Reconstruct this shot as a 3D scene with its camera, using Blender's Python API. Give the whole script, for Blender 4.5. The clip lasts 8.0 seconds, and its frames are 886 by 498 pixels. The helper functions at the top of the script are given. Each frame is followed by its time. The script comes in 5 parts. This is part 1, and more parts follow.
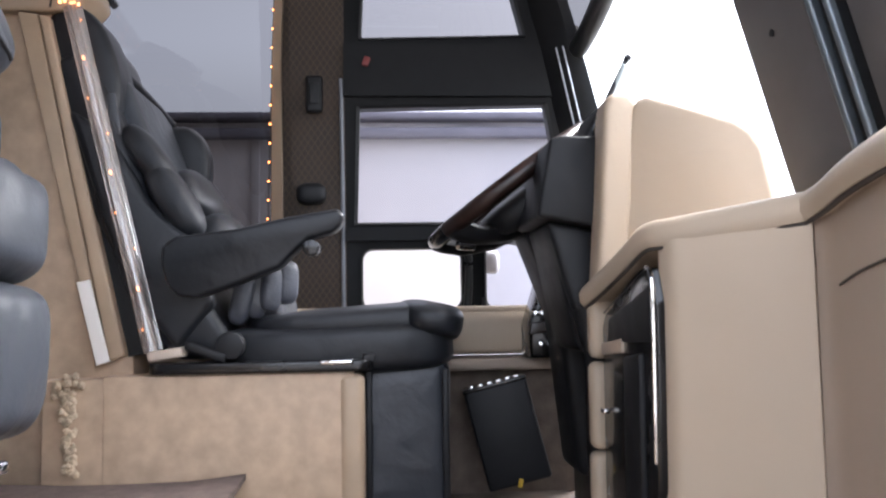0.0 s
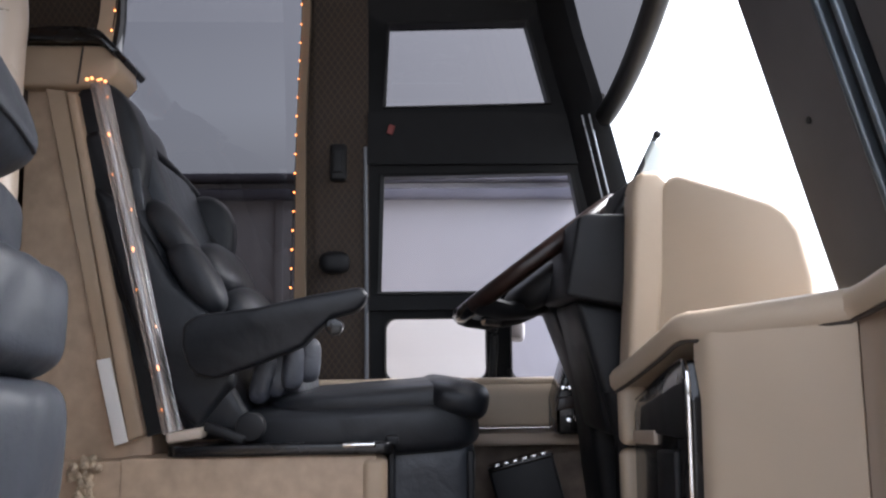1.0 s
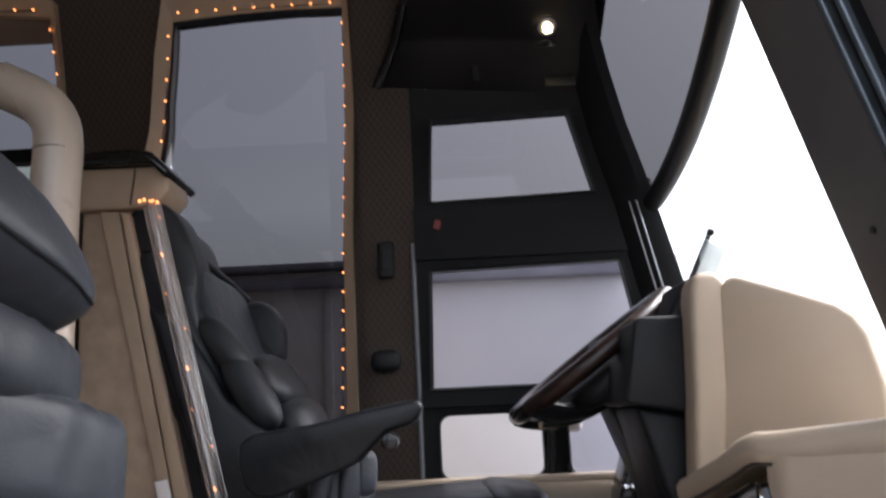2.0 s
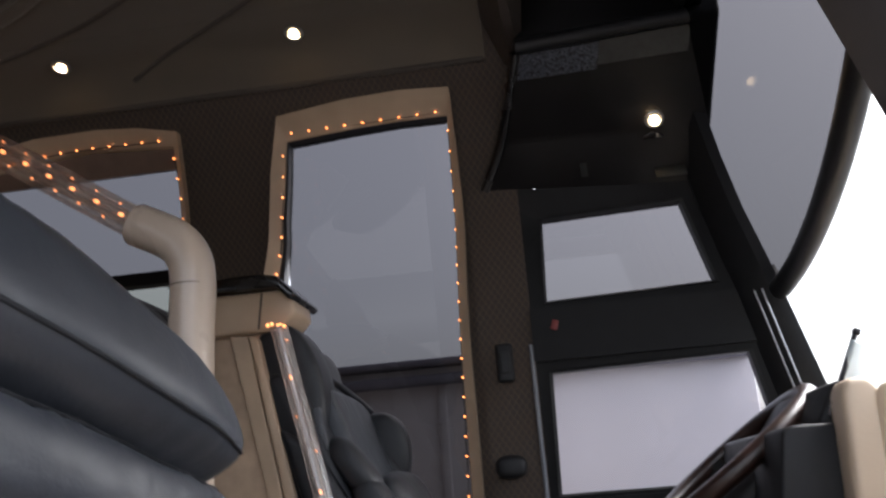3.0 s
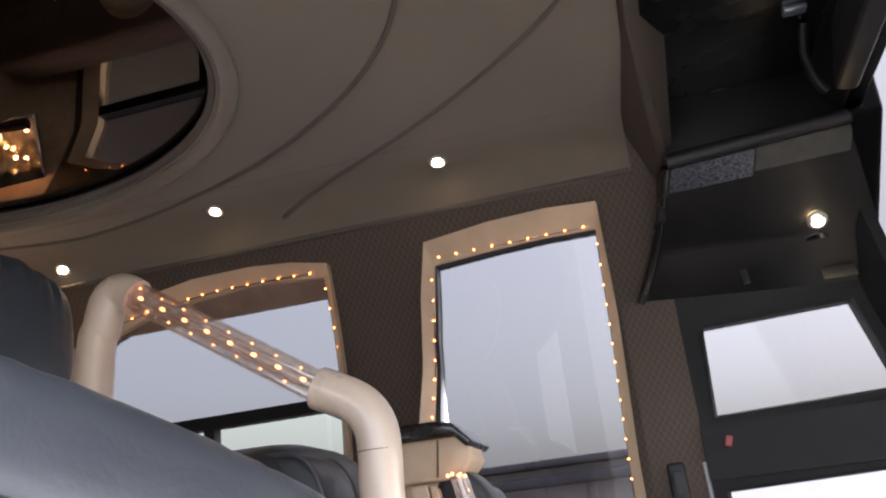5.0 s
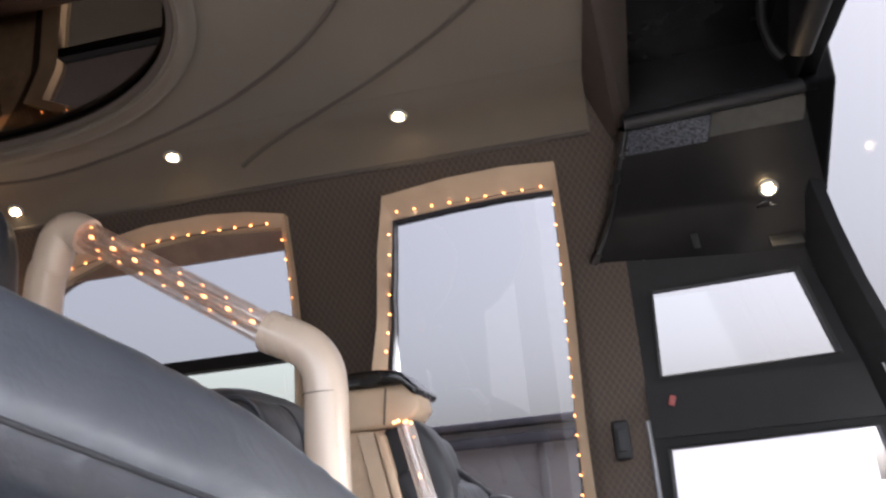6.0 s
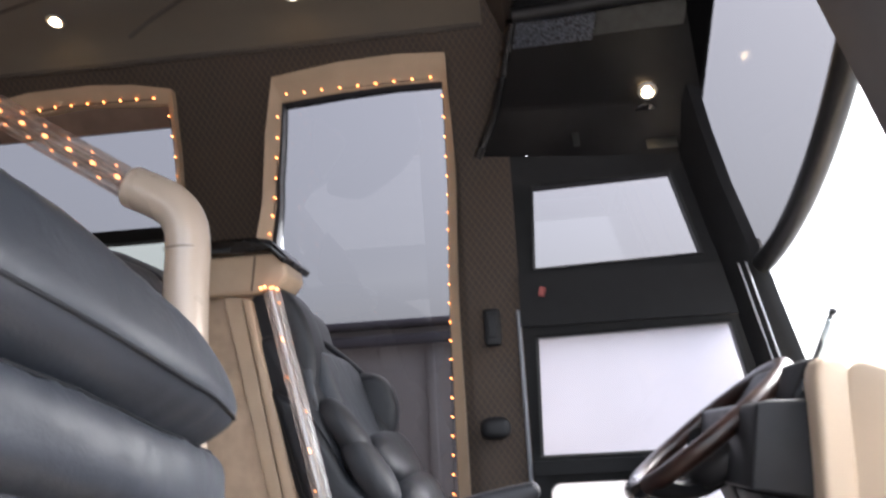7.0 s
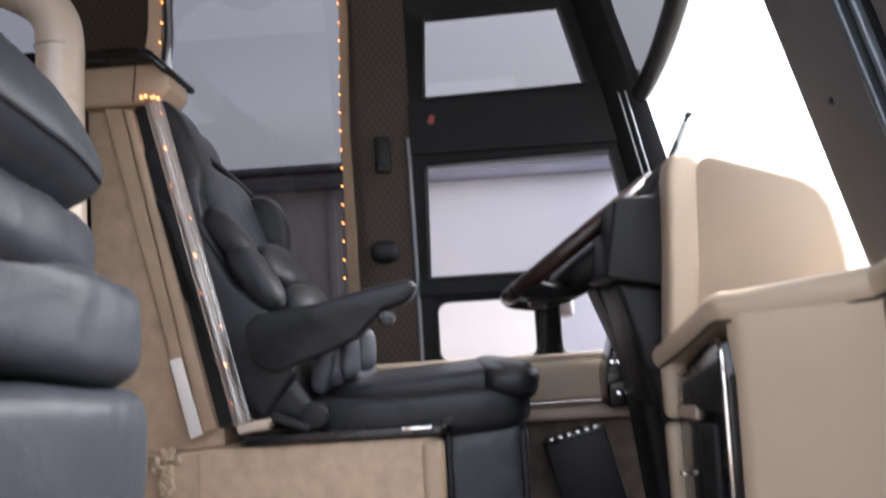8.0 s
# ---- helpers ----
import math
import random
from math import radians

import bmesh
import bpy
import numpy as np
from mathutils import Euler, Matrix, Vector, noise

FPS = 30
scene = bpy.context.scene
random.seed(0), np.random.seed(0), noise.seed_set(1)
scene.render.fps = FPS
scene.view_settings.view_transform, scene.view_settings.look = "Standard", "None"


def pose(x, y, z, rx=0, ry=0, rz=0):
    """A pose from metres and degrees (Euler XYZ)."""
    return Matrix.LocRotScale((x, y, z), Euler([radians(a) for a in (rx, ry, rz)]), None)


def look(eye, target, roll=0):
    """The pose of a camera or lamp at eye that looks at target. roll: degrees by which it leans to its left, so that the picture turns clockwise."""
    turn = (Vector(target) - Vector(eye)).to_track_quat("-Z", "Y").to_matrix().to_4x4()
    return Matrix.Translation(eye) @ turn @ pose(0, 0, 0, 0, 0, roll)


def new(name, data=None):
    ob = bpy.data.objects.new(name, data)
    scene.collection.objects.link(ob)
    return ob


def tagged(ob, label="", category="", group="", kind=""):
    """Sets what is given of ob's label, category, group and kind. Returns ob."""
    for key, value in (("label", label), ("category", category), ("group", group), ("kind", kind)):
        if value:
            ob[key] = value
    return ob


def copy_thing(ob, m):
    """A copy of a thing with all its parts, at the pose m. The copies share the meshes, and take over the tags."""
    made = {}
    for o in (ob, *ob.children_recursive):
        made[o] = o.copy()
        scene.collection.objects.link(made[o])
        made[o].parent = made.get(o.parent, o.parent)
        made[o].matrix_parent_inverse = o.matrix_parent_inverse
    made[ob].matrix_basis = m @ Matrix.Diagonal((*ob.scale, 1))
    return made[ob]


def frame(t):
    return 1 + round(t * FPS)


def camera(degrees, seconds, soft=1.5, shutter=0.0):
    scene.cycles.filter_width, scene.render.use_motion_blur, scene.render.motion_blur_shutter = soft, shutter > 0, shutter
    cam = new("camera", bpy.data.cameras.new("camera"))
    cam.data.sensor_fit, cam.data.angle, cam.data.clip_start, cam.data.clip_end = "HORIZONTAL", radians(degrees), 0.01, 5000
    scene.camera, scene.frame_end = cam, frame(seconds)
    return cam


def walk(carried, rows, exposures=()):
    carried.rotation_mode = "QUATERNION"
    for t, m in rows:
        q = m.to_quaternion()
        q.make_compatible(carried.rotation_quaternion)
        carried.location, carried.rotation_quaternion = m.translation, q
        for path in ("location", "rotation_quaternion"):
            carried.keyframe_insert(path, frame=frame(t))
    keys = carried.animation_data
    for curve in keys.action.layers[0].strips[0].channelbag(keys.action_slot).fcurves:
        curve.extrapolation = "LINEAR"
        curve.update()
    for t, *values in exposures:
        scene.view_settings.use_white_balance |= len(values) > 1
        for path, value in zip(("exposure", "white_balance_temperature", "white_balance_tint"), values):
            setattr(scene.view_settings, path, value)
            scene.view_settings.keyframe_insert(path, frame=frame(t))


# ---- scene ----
cam = camera(56.0, 8.0, soft=2.2, shutter=0.4)
PATH = [
    (0, (0.09, -1.256, 0.492), (0.222, 0.733, 0.644), -1.0),
    (0.5, (0.091, -1.222, 0.524), (0.197, 0.763, 0.736), -0.8),
    (1, (0.087, -1.226, 0.569), (0.166, 0.756, 0.825), -0.7),
    (1.2, (0.083, -1.224, 0.575), (0.164, 0.755, 0.855), -1.1),
    (2.3, (0.066, -1.227, 0.71), (-0.023, 0.719, 1.165), -3.2),
    (2.5, (0.043, -1.22, 0.716), (-0.093, 0.71, 1.222), -3.4),
    (3, (0.021, -1.242, 0.777), (-0.211, 0.663, 1.341), -4.5),
    (3.5, (-0.019, -1.268, 0.868), (-0.343, 0.609, 1.48), -6.0),
    (4, (-0.072, -1.295, 0.953), (-0.443, 0.563, 1.593), -6.6),
    (4.5, (-0.111, -1.32, 1.025), (-0.545, 0.512, 1.701), -6.6),
    (4.7, (-0.123, -1.325, 1.023), (-0.552, 0.505, 1.706), -6.7),
    (5.8, (-0.113, -1.324, 1.0), (-0.506, 0.539, 1.611), -5.7),
    (6, (-0.096, -1.313, 0.965), (-0.462, 0.558, 1.569), -5.2),
    (6.5, (-0.045, -1.293, 0.888), (-0.345, 0.606, 1.441), -4.4),
    (7, (0.031, -1.284, 0.806), (-0.193, 0.652, 1.256), -3.1),
    (7.5, (0.089, -1.289, 0.72), (-0.053, 0.678, 1.051), -3.2),
    (8, (0.115, -1.306, 0.608), (0.057, 0.685, 0.792), -3.6),
]
EXPOSURE = [(t, stops, 6150 if t < 1.5 else 6300, 14) for t, stops in ((0.0, 3.25), (0.5, 2.70), (1.0, 2.5), (1.2, 2.47), (2.5, 2.12), (3.5, 2.98), (4.5, 3.80), (4.7, 3.85), (6.0, 4.0), (6.5, 3.78), (7.0, 3.5), (7.5, 3.27), (8.0, 2.97))]
walk(cam, [(t, look(eye, target, roll)) for t, eye, target, roll in PATH], EXPOSURE)

# ---- world and light ----
world = bpy.data.worlds.new("overcast")
scene.world = world
world.use_nodes = True
wn = world.node_tree.nodes
wl = world.node_tree.links
sky = wn.new("ShaderNodeTexSky")
sky.sky_type = "NISHITA"
sky.sun_disc = False
sky.sun_elevation = radians(49)
sky.sun_rotation = radians(68)
sky.dust_density = 5.0
grey = wn.new("ShaderNodeHueSaturation")
grey.inputs["Saturation"].default_value = 0.32
wl.new(sky.outputs["Color"], grey.inputs["Color"])
# an overcast sky brightens from the horizon towards the zenith
way = wn.new("ShaderNodeTexCoord")
rise = wn.new("ShaderNodeSeparateXYZ")
wl.new(way.outputs["Generated"], rise.inputs[0])
gain = wn.new("ShaderNodeMapRange")
gain.inputs["From Min"].default_value, gain.inputs["From Max"].default_value = 0.08, 0.55
gain.inputs["To Min"].default_value, gain.inputs["To Max"].default_value = 0.82, 1.28
wl.new(rise.outputs["Z"], gain.inputs["Value"])
cloud = wn.new("ShaderNodeVectorMath")
cloud.operation = "SCALE"
wl.new(grey.outputs["Color"], cloud.inputs[0])
wl.new(gain.outputs["Result"], cloud.inputs["Scale"])
wl.new(cloud.outputs["Vector"], wn["Background"].inputs["Color"])
wn["Background"].inputs["Strength"].default_value = 0.15

sun_data = bpy.data.lights.new("sun", "SUN")
sun_data.energy = 0.5
sun_data.angle = radians(60)
sun_data.color = (1.0, 0.98, 0.96)
sun = new("sun", sun_data)
sun.matrix_world = look((3.5, 1.4, 4.2), (0, 0, 0))


# ---- materials ----
def material(name, color, rough=0.5, metal=0.0, noise_scale=0.0, noise_amount=0.0, bump_scale=0.0, bump=0.0, coat=0.0, fine=0.0, fine_scale=400.0, sheen=0.0, spec=0.5):
    """A surface with a stain at one scale and a grain at another."""
    m = bpy.data.materials.new(name)
    m.use_nodes = True
    n, l = m.node_tree.nodes, m.node_tree.links
    b = n["Principled BSDF"]
    b.inputs["Base Color"].default_value = (*color, 1)
    b.inputs["Roughness"].default_value = rough
    b.inputs["Metallic"].default_value = metal
    b.inputs["Coat Weight"].default_value = coat
    b.inputs["Sheen Weight"].default_value = sheen
    b.inputs["Specular IOR Level"].default_value = spec
    tc = n.new("ShaderNodeTexCoord")
    if noise_amount:
        t = n.new("ShaderNodeTexNoise")
        t.inputs["Scale"].default_value = noise_scale
        t.inputs["Detail"].default_value = 6
        l.new(tc.outputs["Object"], t.inputs["Vector"])
        r = n.new("ShaderNodeValToRGB")
        r.color_ramp.elements[0].position, r.color_ramp.elements[1].position = 0.3, 0.72
        r.color_ramp.elements[0].color = (*[c * (1 - noise_amount) for c in color], 1)
        r.color_ramp.elements[1].color = (*[min(1, c * (1 + noise_amount)) for c in color], 1)
        l.new(t.outputs["Fac"], r.inputs["Fac"])
        l.new(r.outputs["Color"], b.inputs["Base Color"])
        rr = n.new("ShaderNodeMapRange")
        rr.inputs["To Min"].default_value = max(0.02, rough * 0.8)
        rr.inputs["To Max"].default_value = min(1, rough * 1.25)
        l.new(t.outputs["Fac"], rr.inputs["Value"])
        l.new(rr.outputs["Result"], b.inputs["Roughness"])
    normal = None
    for scale, amount in ((bump_scale, bump), (fine_scale, fine)):
        if amount:
            t = n.new("ShaderNodeTexNoise")
            t.inputs["Scale"].default_value = scale
            t.inputs["Detail"].default_value = 4
            t.inputs["Distortion"].default_value = 0.4
            l.new(tc.outputs["Object"], t.inputs["Vector"])
            bp = n.new("ShaderNodeBump")
            bp.inputs["Strength"].default_value = amount
            bp.inputs["Distance"].default_value = 0.35 / scale
            l.new(t.outputs["Fac"], bp.inputs["Height"])
            if normal:
                l.new(normal, bp.inputs["Normal"])
            normal = bp.outputs["Normal"]
    if normal:
        l.new(normal, b.inputs["Normal"])
    return m


def glowing(name, color, strength):
    m = bpy.data.materials.new(name)
    m.use_nodes = True
    b = m.node_tree.nodes["Principled BSDF"]
    b.inputs["Base Color"].default_value = (*color, 1)
    b.inputs["Emission Color"].default_value = (*color, 1)
    b.inputs["Emission Strength"].default_value = strength
    return m


def pane_glass(name, tint, gloss=0.05, rough=0.0):
    """Clear or smoked glass: what passes is tinted, the surface mirrors a little."""
    m = bpy.data.materials.new(name)
    m.use_nodes = True
    n, l = m.node_tree.nodes, m.node_tree.links
    n.remove(n["Principled BSDF"])
    tr = n.new("ShaderNodeBsdfTransparent")
    tr.inputs["Color"].default_value = (*tint, 1)
    gl = n.new("ShaderNodeBsdfGlossy")
    gl.inputs["Roughness"].default_value = rough
    mix = n.new("ShaderNodeMixShader")
    mix.inputs["Fac"].default_value = gloss
    l.new(tr.outputs[0], mix.inputs[1])
    l.new(gl.outputs[0], mix.inputs[2])
    l.new(mix.outputs[0], n["Material Output"].inputs["Surface"])
    return m


def quilt_material():
    """Brown upholstery stitched with gold thread in small diamonds."""
    m = material("quilted_brown", (0.036, 0.025, 0.019), rough=0.75, noise_scale=14, noise_amount=0.25)
    n, l = m.node_tree.nodes, m.node_tree.links
    b = n["Principled BSDF"]
    base = b.inputs["Base Color"].links[0].from_socket
    tc = n.new("ShaderNodeTexCoord")
    sep = n.new("ShaderNodeSeparateXYZ")
    l.new(tc.outputs["Object"], sep.inputs[0])

    def math_node(op, a, bb):
        q = n.new("ShaderNodeMath")
        q.operation = op
        for i, v in enumerate((a, bb)):
            if isinstance(v, (int, float)):
                q.inputs[i].default_value = v
            else:
                l.new(v, q.inputs[i])
        return q.outputs[0]
    xs = math_node("MULTIPLY", sep.outputs["X"], 1 / 0.019)
    zs = math_node("MULTIPLY", sep.outputs["Z"], 1 / 0.028)
    lines = []
    for op in ("ADD", "SUBTRACT"):
        s = math_node(op, xs, zs)
        f = math_node("FRACT", math_node("ADD", s, 1000.0), 0)
        lines.append(math_node("ABSOLUTE", math_node("SUBTRACT", f, 0.5), 0))
    edge = math_node("MAXIMUM", lines[0], lines[1])
    rr = n.new("ShaderNodeMapRange")
    rr.inputs["From Min"].default_value, rr.inputs["From Max"].default_value = 0.40, 0.47
    l.new(edge, rr.inputs["Value"])
    mix = n.new("ShaderNodeMix")
    mix.data_type = "RGBA"
    l.new(rr.outputs["Result"], mix.inputs["Factor"])
    l.new(base, mix.inputs["A"])
    mix.inputs["B"].default_value = (0.074, 0.050, 0.030, 1)
    l.new(mix.outputs["Result"], b.inputs["Base Color"])
    bp = n.new("ShaderNodeBump")
    bp.invert = True
    bp.inputs["Strength"].default_value = 0.32
    bp.inputs["Distance"].default_value = 0.004
    l.new(edge, bp.inputs["Height"])
    l.new(bp.outputs["Normal"], b.inputs["Normal"])
    return m


LEATHER = material("black_leather", (0.0105, 0.012, 0.0150), rough=0.43, spec=0.36, noise_scale=5, noise_amount=0.25, bump_scale=9, bump=0.14, fine=0.10, fine_scale=320)
LEATHER_SOFT = material("soft_black_leather", (0.029, 0.033, 0.041), rough=0.40, noise_scale=4, noise_amount=0.14, bump_scale=11, bump=0.16, fine=0.12, fine_scale=260, spec=0.45)
LEATHER_BLUE = material("slate_leather", (0.024, 0.028, 0.035), rough=0.42, noise_scale=6, noise_amount=0.25, bump_scale=16, bump=0.25, fine=0.12, fine_scale=320)
LEATHER_SLATE = material("pale_slate_leather", (0.050, 0.055, 0.068), rough=0.40, noise_scale=8, noise_amount=0.25, bump_scale=30, bump=0.35, fine=0.1, fine_scale=320)
VINYL = material("beige_vinyl", (0.48, 0.387, 0.287), rough=0.5, noise_scale=3, noise_amount=0.05, bump_scale=5, bump=0.06, fine=0.10, fine_scale=420)
VINYL_DARK = material("tan_vinyl", (0.40, 0.32, 0.25), rough=0.5, noise_scale=3, noise_amount=0.06, bump_scale=5, bump=0.08, fine=0.1, fine_scale=420)
LAMINATE = material("tan_laminate", (0.46, 0.34, 0.235), rough=0.55, noise_scale=26, noise_amount=0.14, fine=0.05, fine_scale=160)
TRIM_TAN = material("tan_trim", (0.40, 0.30, 0.205), rough=0.42, noise_scale=9, noise_amount=0.10, fine=0.04, fine_scale=120)
RAIL = material("cream_paint", (0.52, 0.43, 0.345), rough=0.28, noise_scale=7, noise_amount=0.05, coat=0.3)
CEILING = material("taupe_suede", (0.090, 0.073, 0.053), rough=0.85, noise_scale=11, noise_amount=0.08, fine=0.15, fine_scale=260, sheen=0.2)
GROOVE = material("groove_cord", (0.06, 0.05, 0.042), rough=0.8, noise_scale=30, noise_amount=0.15)
QUILT = quilt_material()
BLACK = material("black_plastic", (0.010, 0.0105, 0.012), rough=0.5, spec=0.3, noise_scale=20, noise_amount=0.2, fine=0.10, fine_scale=500)
GLOSS = material("black_gloss", (0.004, 0.004, 0.0045), rough=0.26, spec=0.35, noise_scale=9, noise_amount=0.3, coat=0.4)
CONSOLE = material("black_satin", (0.005, 0.005, 0.0055), rough=0.34, spec=0.2, noise_scale=9, noise_amount=0.3, fine=0.04, fine_scale=300)
FRAME = material("black_frame", (0.0055, 0.0058, 0.0065), rough=0.5, spec=0.16, noise_scale=25, noise_amount=0.25, fine=0.06, fine_scale=300)
RUBBER = material("rubber", (0.007, 0.0075, 0.008), rough=0.45, spec=0.35, noise_scale=18, noise_amount=0.2)
PILLAR_GREY = material("charcoal_vinyl", (0.085, 0.080, 0.082), rough=0.6, noise_scale=12, noise_amount=0.15, fine=0.12, fine_scale=360)
ALU = material("aluminium", (0.45, 0.48, 0.52), rough=0.3, metal=1.0, noise_scale=40, noise_amount=0.1)
CHROME = material("chrome", (0.8, 0.8, 0.8), rough=0.08, metal=1.0)
WOOD = material("burl_wood", (0.018, 0.0075, 0.005), rough=0.36, noise_scale=22, noise_amount=0.6, coat=0.15)
CARPET = material("brown_carpet", (0.115, 0.085, 0.075), rough=0.95, noise_scale=40, noise_amount=0.3, bump_scale=220, bump=0.9)
FLOOR = material("taupe_carpet", (0.16, 0.125, 0.10), rough=0.95, noise_scale=24, noise_amount=0.25, bump_scale=200, bump=0.8)
FRINGE = material("cream_wool", (0.52, 0.42, 0.30), rough=0.95, noise_scale=60, noise_amount=0.3, bump_scale=150, bump=0.9)
WHITE = material("white_plastic", (0.80, 0.78, 0.75), rough=0.35, noise_scale=8, noise_amount=0.04)
PLATE = material("speckled_metal", (0.060, 0.068, 0.086), rough=0.30, metal=0.7, noise_scale=150, noise_amount=0.9, bump_scale=170, bump=0.9)
PLATE_DULL = material("dull_label", (0.019, 0.021, 0.020), rough=0.5, noise_scale=40, noise_amount=0.4)
MIRROR = material("mirror", (0.12, 0.10, 0.085), rough=0.01, metal=1.0)
RED = material("red_tag", (0.20, 0.035, 0.03), rough=0.5)
YELLOW = material("yellow_tag", (0.65, 0.42, 0.03), rough=0.5)
GREY_DEVICE = material("grey_plastic", (0.20, 0.21, 0.23), rough=0.4, noise_scale=20, noise_amount=0.1)
OUT_WALL = material("grey_render", (0.62, 0.61, 0.64), rough=0.9, noise_scale=1.6, noise_amount=0.10, fine=0.05, fine_scale=60)
OUT_BAND = material("grey_coping", (0.22, 0.22, 0.27), rough=0.7, noise_scale=5, noise_amount=0.15)
ASPHALT = material("asphalt", (0.16, 0.155, 0.15), rough=0.95, noise_scale=2.0, noise_amount=0.3, bump_scale=90, bump=0.5)
CONE = material("white_tower", (0.75, 0.75, 0.74), rough=0.6, noise_scale=2, noise_amount=0.05)
BULB = glowing("bulb_glow", (1.0, 0.29, 0.075), 0.95)
BULB_DIM = glowing("bulb_dim_glow", (1.0, 0.32, 0.10), 0.75)
SCONCE_GLOW = glowing("sconce_glow", (1.0, 0.46, 0.16), 16.0)
LAMP = glowing("halogen_glow", (1.0, 0.70, 0.36), 12.0)
GLASS_CLEAR = pane_glass("clear_glass", (0.93, 0.95, 0.94), 0.04)
GLASS_LOW = pane_glass("clear_side_glass", (0.80, 0.785, 0.74), 0.04)
GLASS_LOUNGE = pane_glass("green_tint_glass", (0.112, 0.115, 0.102), 0.03)
GLASS_MID = pane_glass("light_tint_glass", (0.44, 0.435, 0.455), 0.02)
GLASS_CORNER = pane_glass("pale_tint_glass", (0.50, 0.50, 0.53), 0.03)
GLASS_UP = pane_glass("grey_tint_glass", (0.086, 0.083, 0.085), 0.02)
def acrylic_material():
    """Clear acrylic, a little cloudy, with a soft sheen."""
    m = pane_glass("clear_acrylic", (0.84, 0.79, 0.75), 0.18, 0.08)
    n, l = m.node_tree.nodes, m.node_tree.links
    first = n["Material Output"].inputs["Surface"].links[0].from_socket
    df = n.new("ShaderNodeBsdfDiffuse")
    df.inputs["Color"].default_value = (0.62, 0.58, 0.55, 1)
    mix = n.new("ShaderNodeMixShader")
    mix.inputs["Fac"].default_value = 0.13
    l.new(first, mix.inputs[1])
    l.new(df.outputs[0], mix.inputs[2])
    l.new(mix.outputs[0], n["Material Output"].inputs["Surface"])
    return m


GLASS_BIG = pane_glass("smoked_glass", (0.071, 0.0695, 0.072), 0.02)
GLASS_TOP = pane_glass("smoked_windshield_glass", (0.054, 0.053, 0.0545), 0.006)
ACRYLIC = acrylic_material()


# ---- mesh helpers ----
def part(name, bm, mat, parent=None, label="", smooth=True):
    """Links a bmesh as one mesh object, under a thing or a part if one is given."""
    me = bpy.data.meshes.new(name)
    bmesh.ops.recalc_face_normals(bm, faces=bm.faces[:])
    bm.to_mesh(me)
    bm.free()
    me.materials.append(mat)
    if smooth:
        me.shade_smooth()
        me.set_sharp_from_angle(angle=radians(38))
    ob = new(name, me)
    if parent:
        ob.parent = parent
    if label:
        tagged(ob, label)
    return ob


def thing(name, label, category, group="", kind=""):
    return tagged(new(name), label, category, group, kind)


def structure(ob, label, category):
    return tagged(ob, label, category, kind="structure")


def rbox(size, at=(0, 0, 0), bevel=0.01, turn=(0, 0, 0), seg=3):
    """A box with rounded edges."""
    bm = bmesh.new()
    bmesh.ops.create_cube(bm, size=1, matrix=Matrix.Diagonal((*size, 1)))
    bevel = min(bevel, 0.49 * min(size))
    if bevel > 0:
        bmesh.ops.bevel(bm, geom=bm.edges[:], offset=bevel, segments=seg, profile=0.5, affect="EDGES")
    bm.transform(pose(*at, *turn))
    return bm


def join(*bms):
    a = bms[0]
    for b in bms[1:]:
        me = bpy.data.meshes.new("tmp")
        b.to_mesh(me)
        b.free()
        a.from_mesh(me)
        bpy.data.meshes.remove(me)
    return a


def pillow(size, at=(0, 0, 0), turn=(0, 0, 0), power=0.45, nu=28, nv=18, wrinkle=0.0, seed=0):
    """A stuffed cushion: a rounded block that bulges, with slight folds."""
    bm = bmesh.new()

    def sp(v, p):
        return math.copysign(abs(v) ** p, v)
    rings = []
    for j in range(1, nv):
        b = -math.pi / 2 + math.pi * j / nv
        ring = []
        for i in range(nu):
            a = 2 * math.pi * i / nu
            p = Vector((sp(math.cos(b), power) * sp(math.cos(a), power), sp(math.cos(b), power) * sp(math.sin(a), power), sp(math.sin(b), power)))
            p = Vector((p.x * size[0] / 2, p.y * size[1] / 2, p.z * size[2] / 2))
            if wrinkle:
                p *= 1 + wrinkle * noise.noise(p * 14 + Vector((seed, 0, 0)))
            ring.append(bm.verts.new(p))
        rings.append(ring)
    lo, hi = bm.verts.new((0, 0, -size[2] / 2)), bm.verts.new((0, 0, size[2] / 2))
    for i in range(nu):
        k = (i + 1) % nu
        bm.faces.new((lo, rings[0][k], rings[0][i]))
        bm.faces.new((hi, rings[-1][i], rings[-1][k]))
        for j in range(nv - 2):
            bm.faces.new((rings[j][i], rings[j][k], rings[j + 1][k], rings[j + 1][i]))
    bm.transform(pose(*at, *turn))
    return bm


def prism(outline, axis, a, b, bevel=0.0, seg=3):
    """A flat outline pushed from a to b along an axis (outline: the other two, in xyz order)."""
    bm = bmesh.new()

    def put(u, v, w):
        return {"x": (w, u, v), "y": (u, w, v), "z": (u, v, w)}[axis]
    lo = [bm.verts.new(put(u, v, a)) for u, v in outline]
    hi = [bm.verts.new(put(u, v, b)) for u, v in outline]
    n = len(outline)
    bm.faces.new(lo)
    bm.faces.new(hi[::-1])
    for i in range(n):
        k = (i + 1) % n
        bm.faces.new((lo[i], lo[k], hi[k], hi[i]))
    bmesh.ops.recalc_face_normals(bm, faces=bm.faces[:])
    if bevel:
        bmesh.ops.bevel(bm, geom=bm.edges[:], offset=bevel, segments=seg, profile=0.5, affect="EDGES", clamp_overlap=True)
    return bm


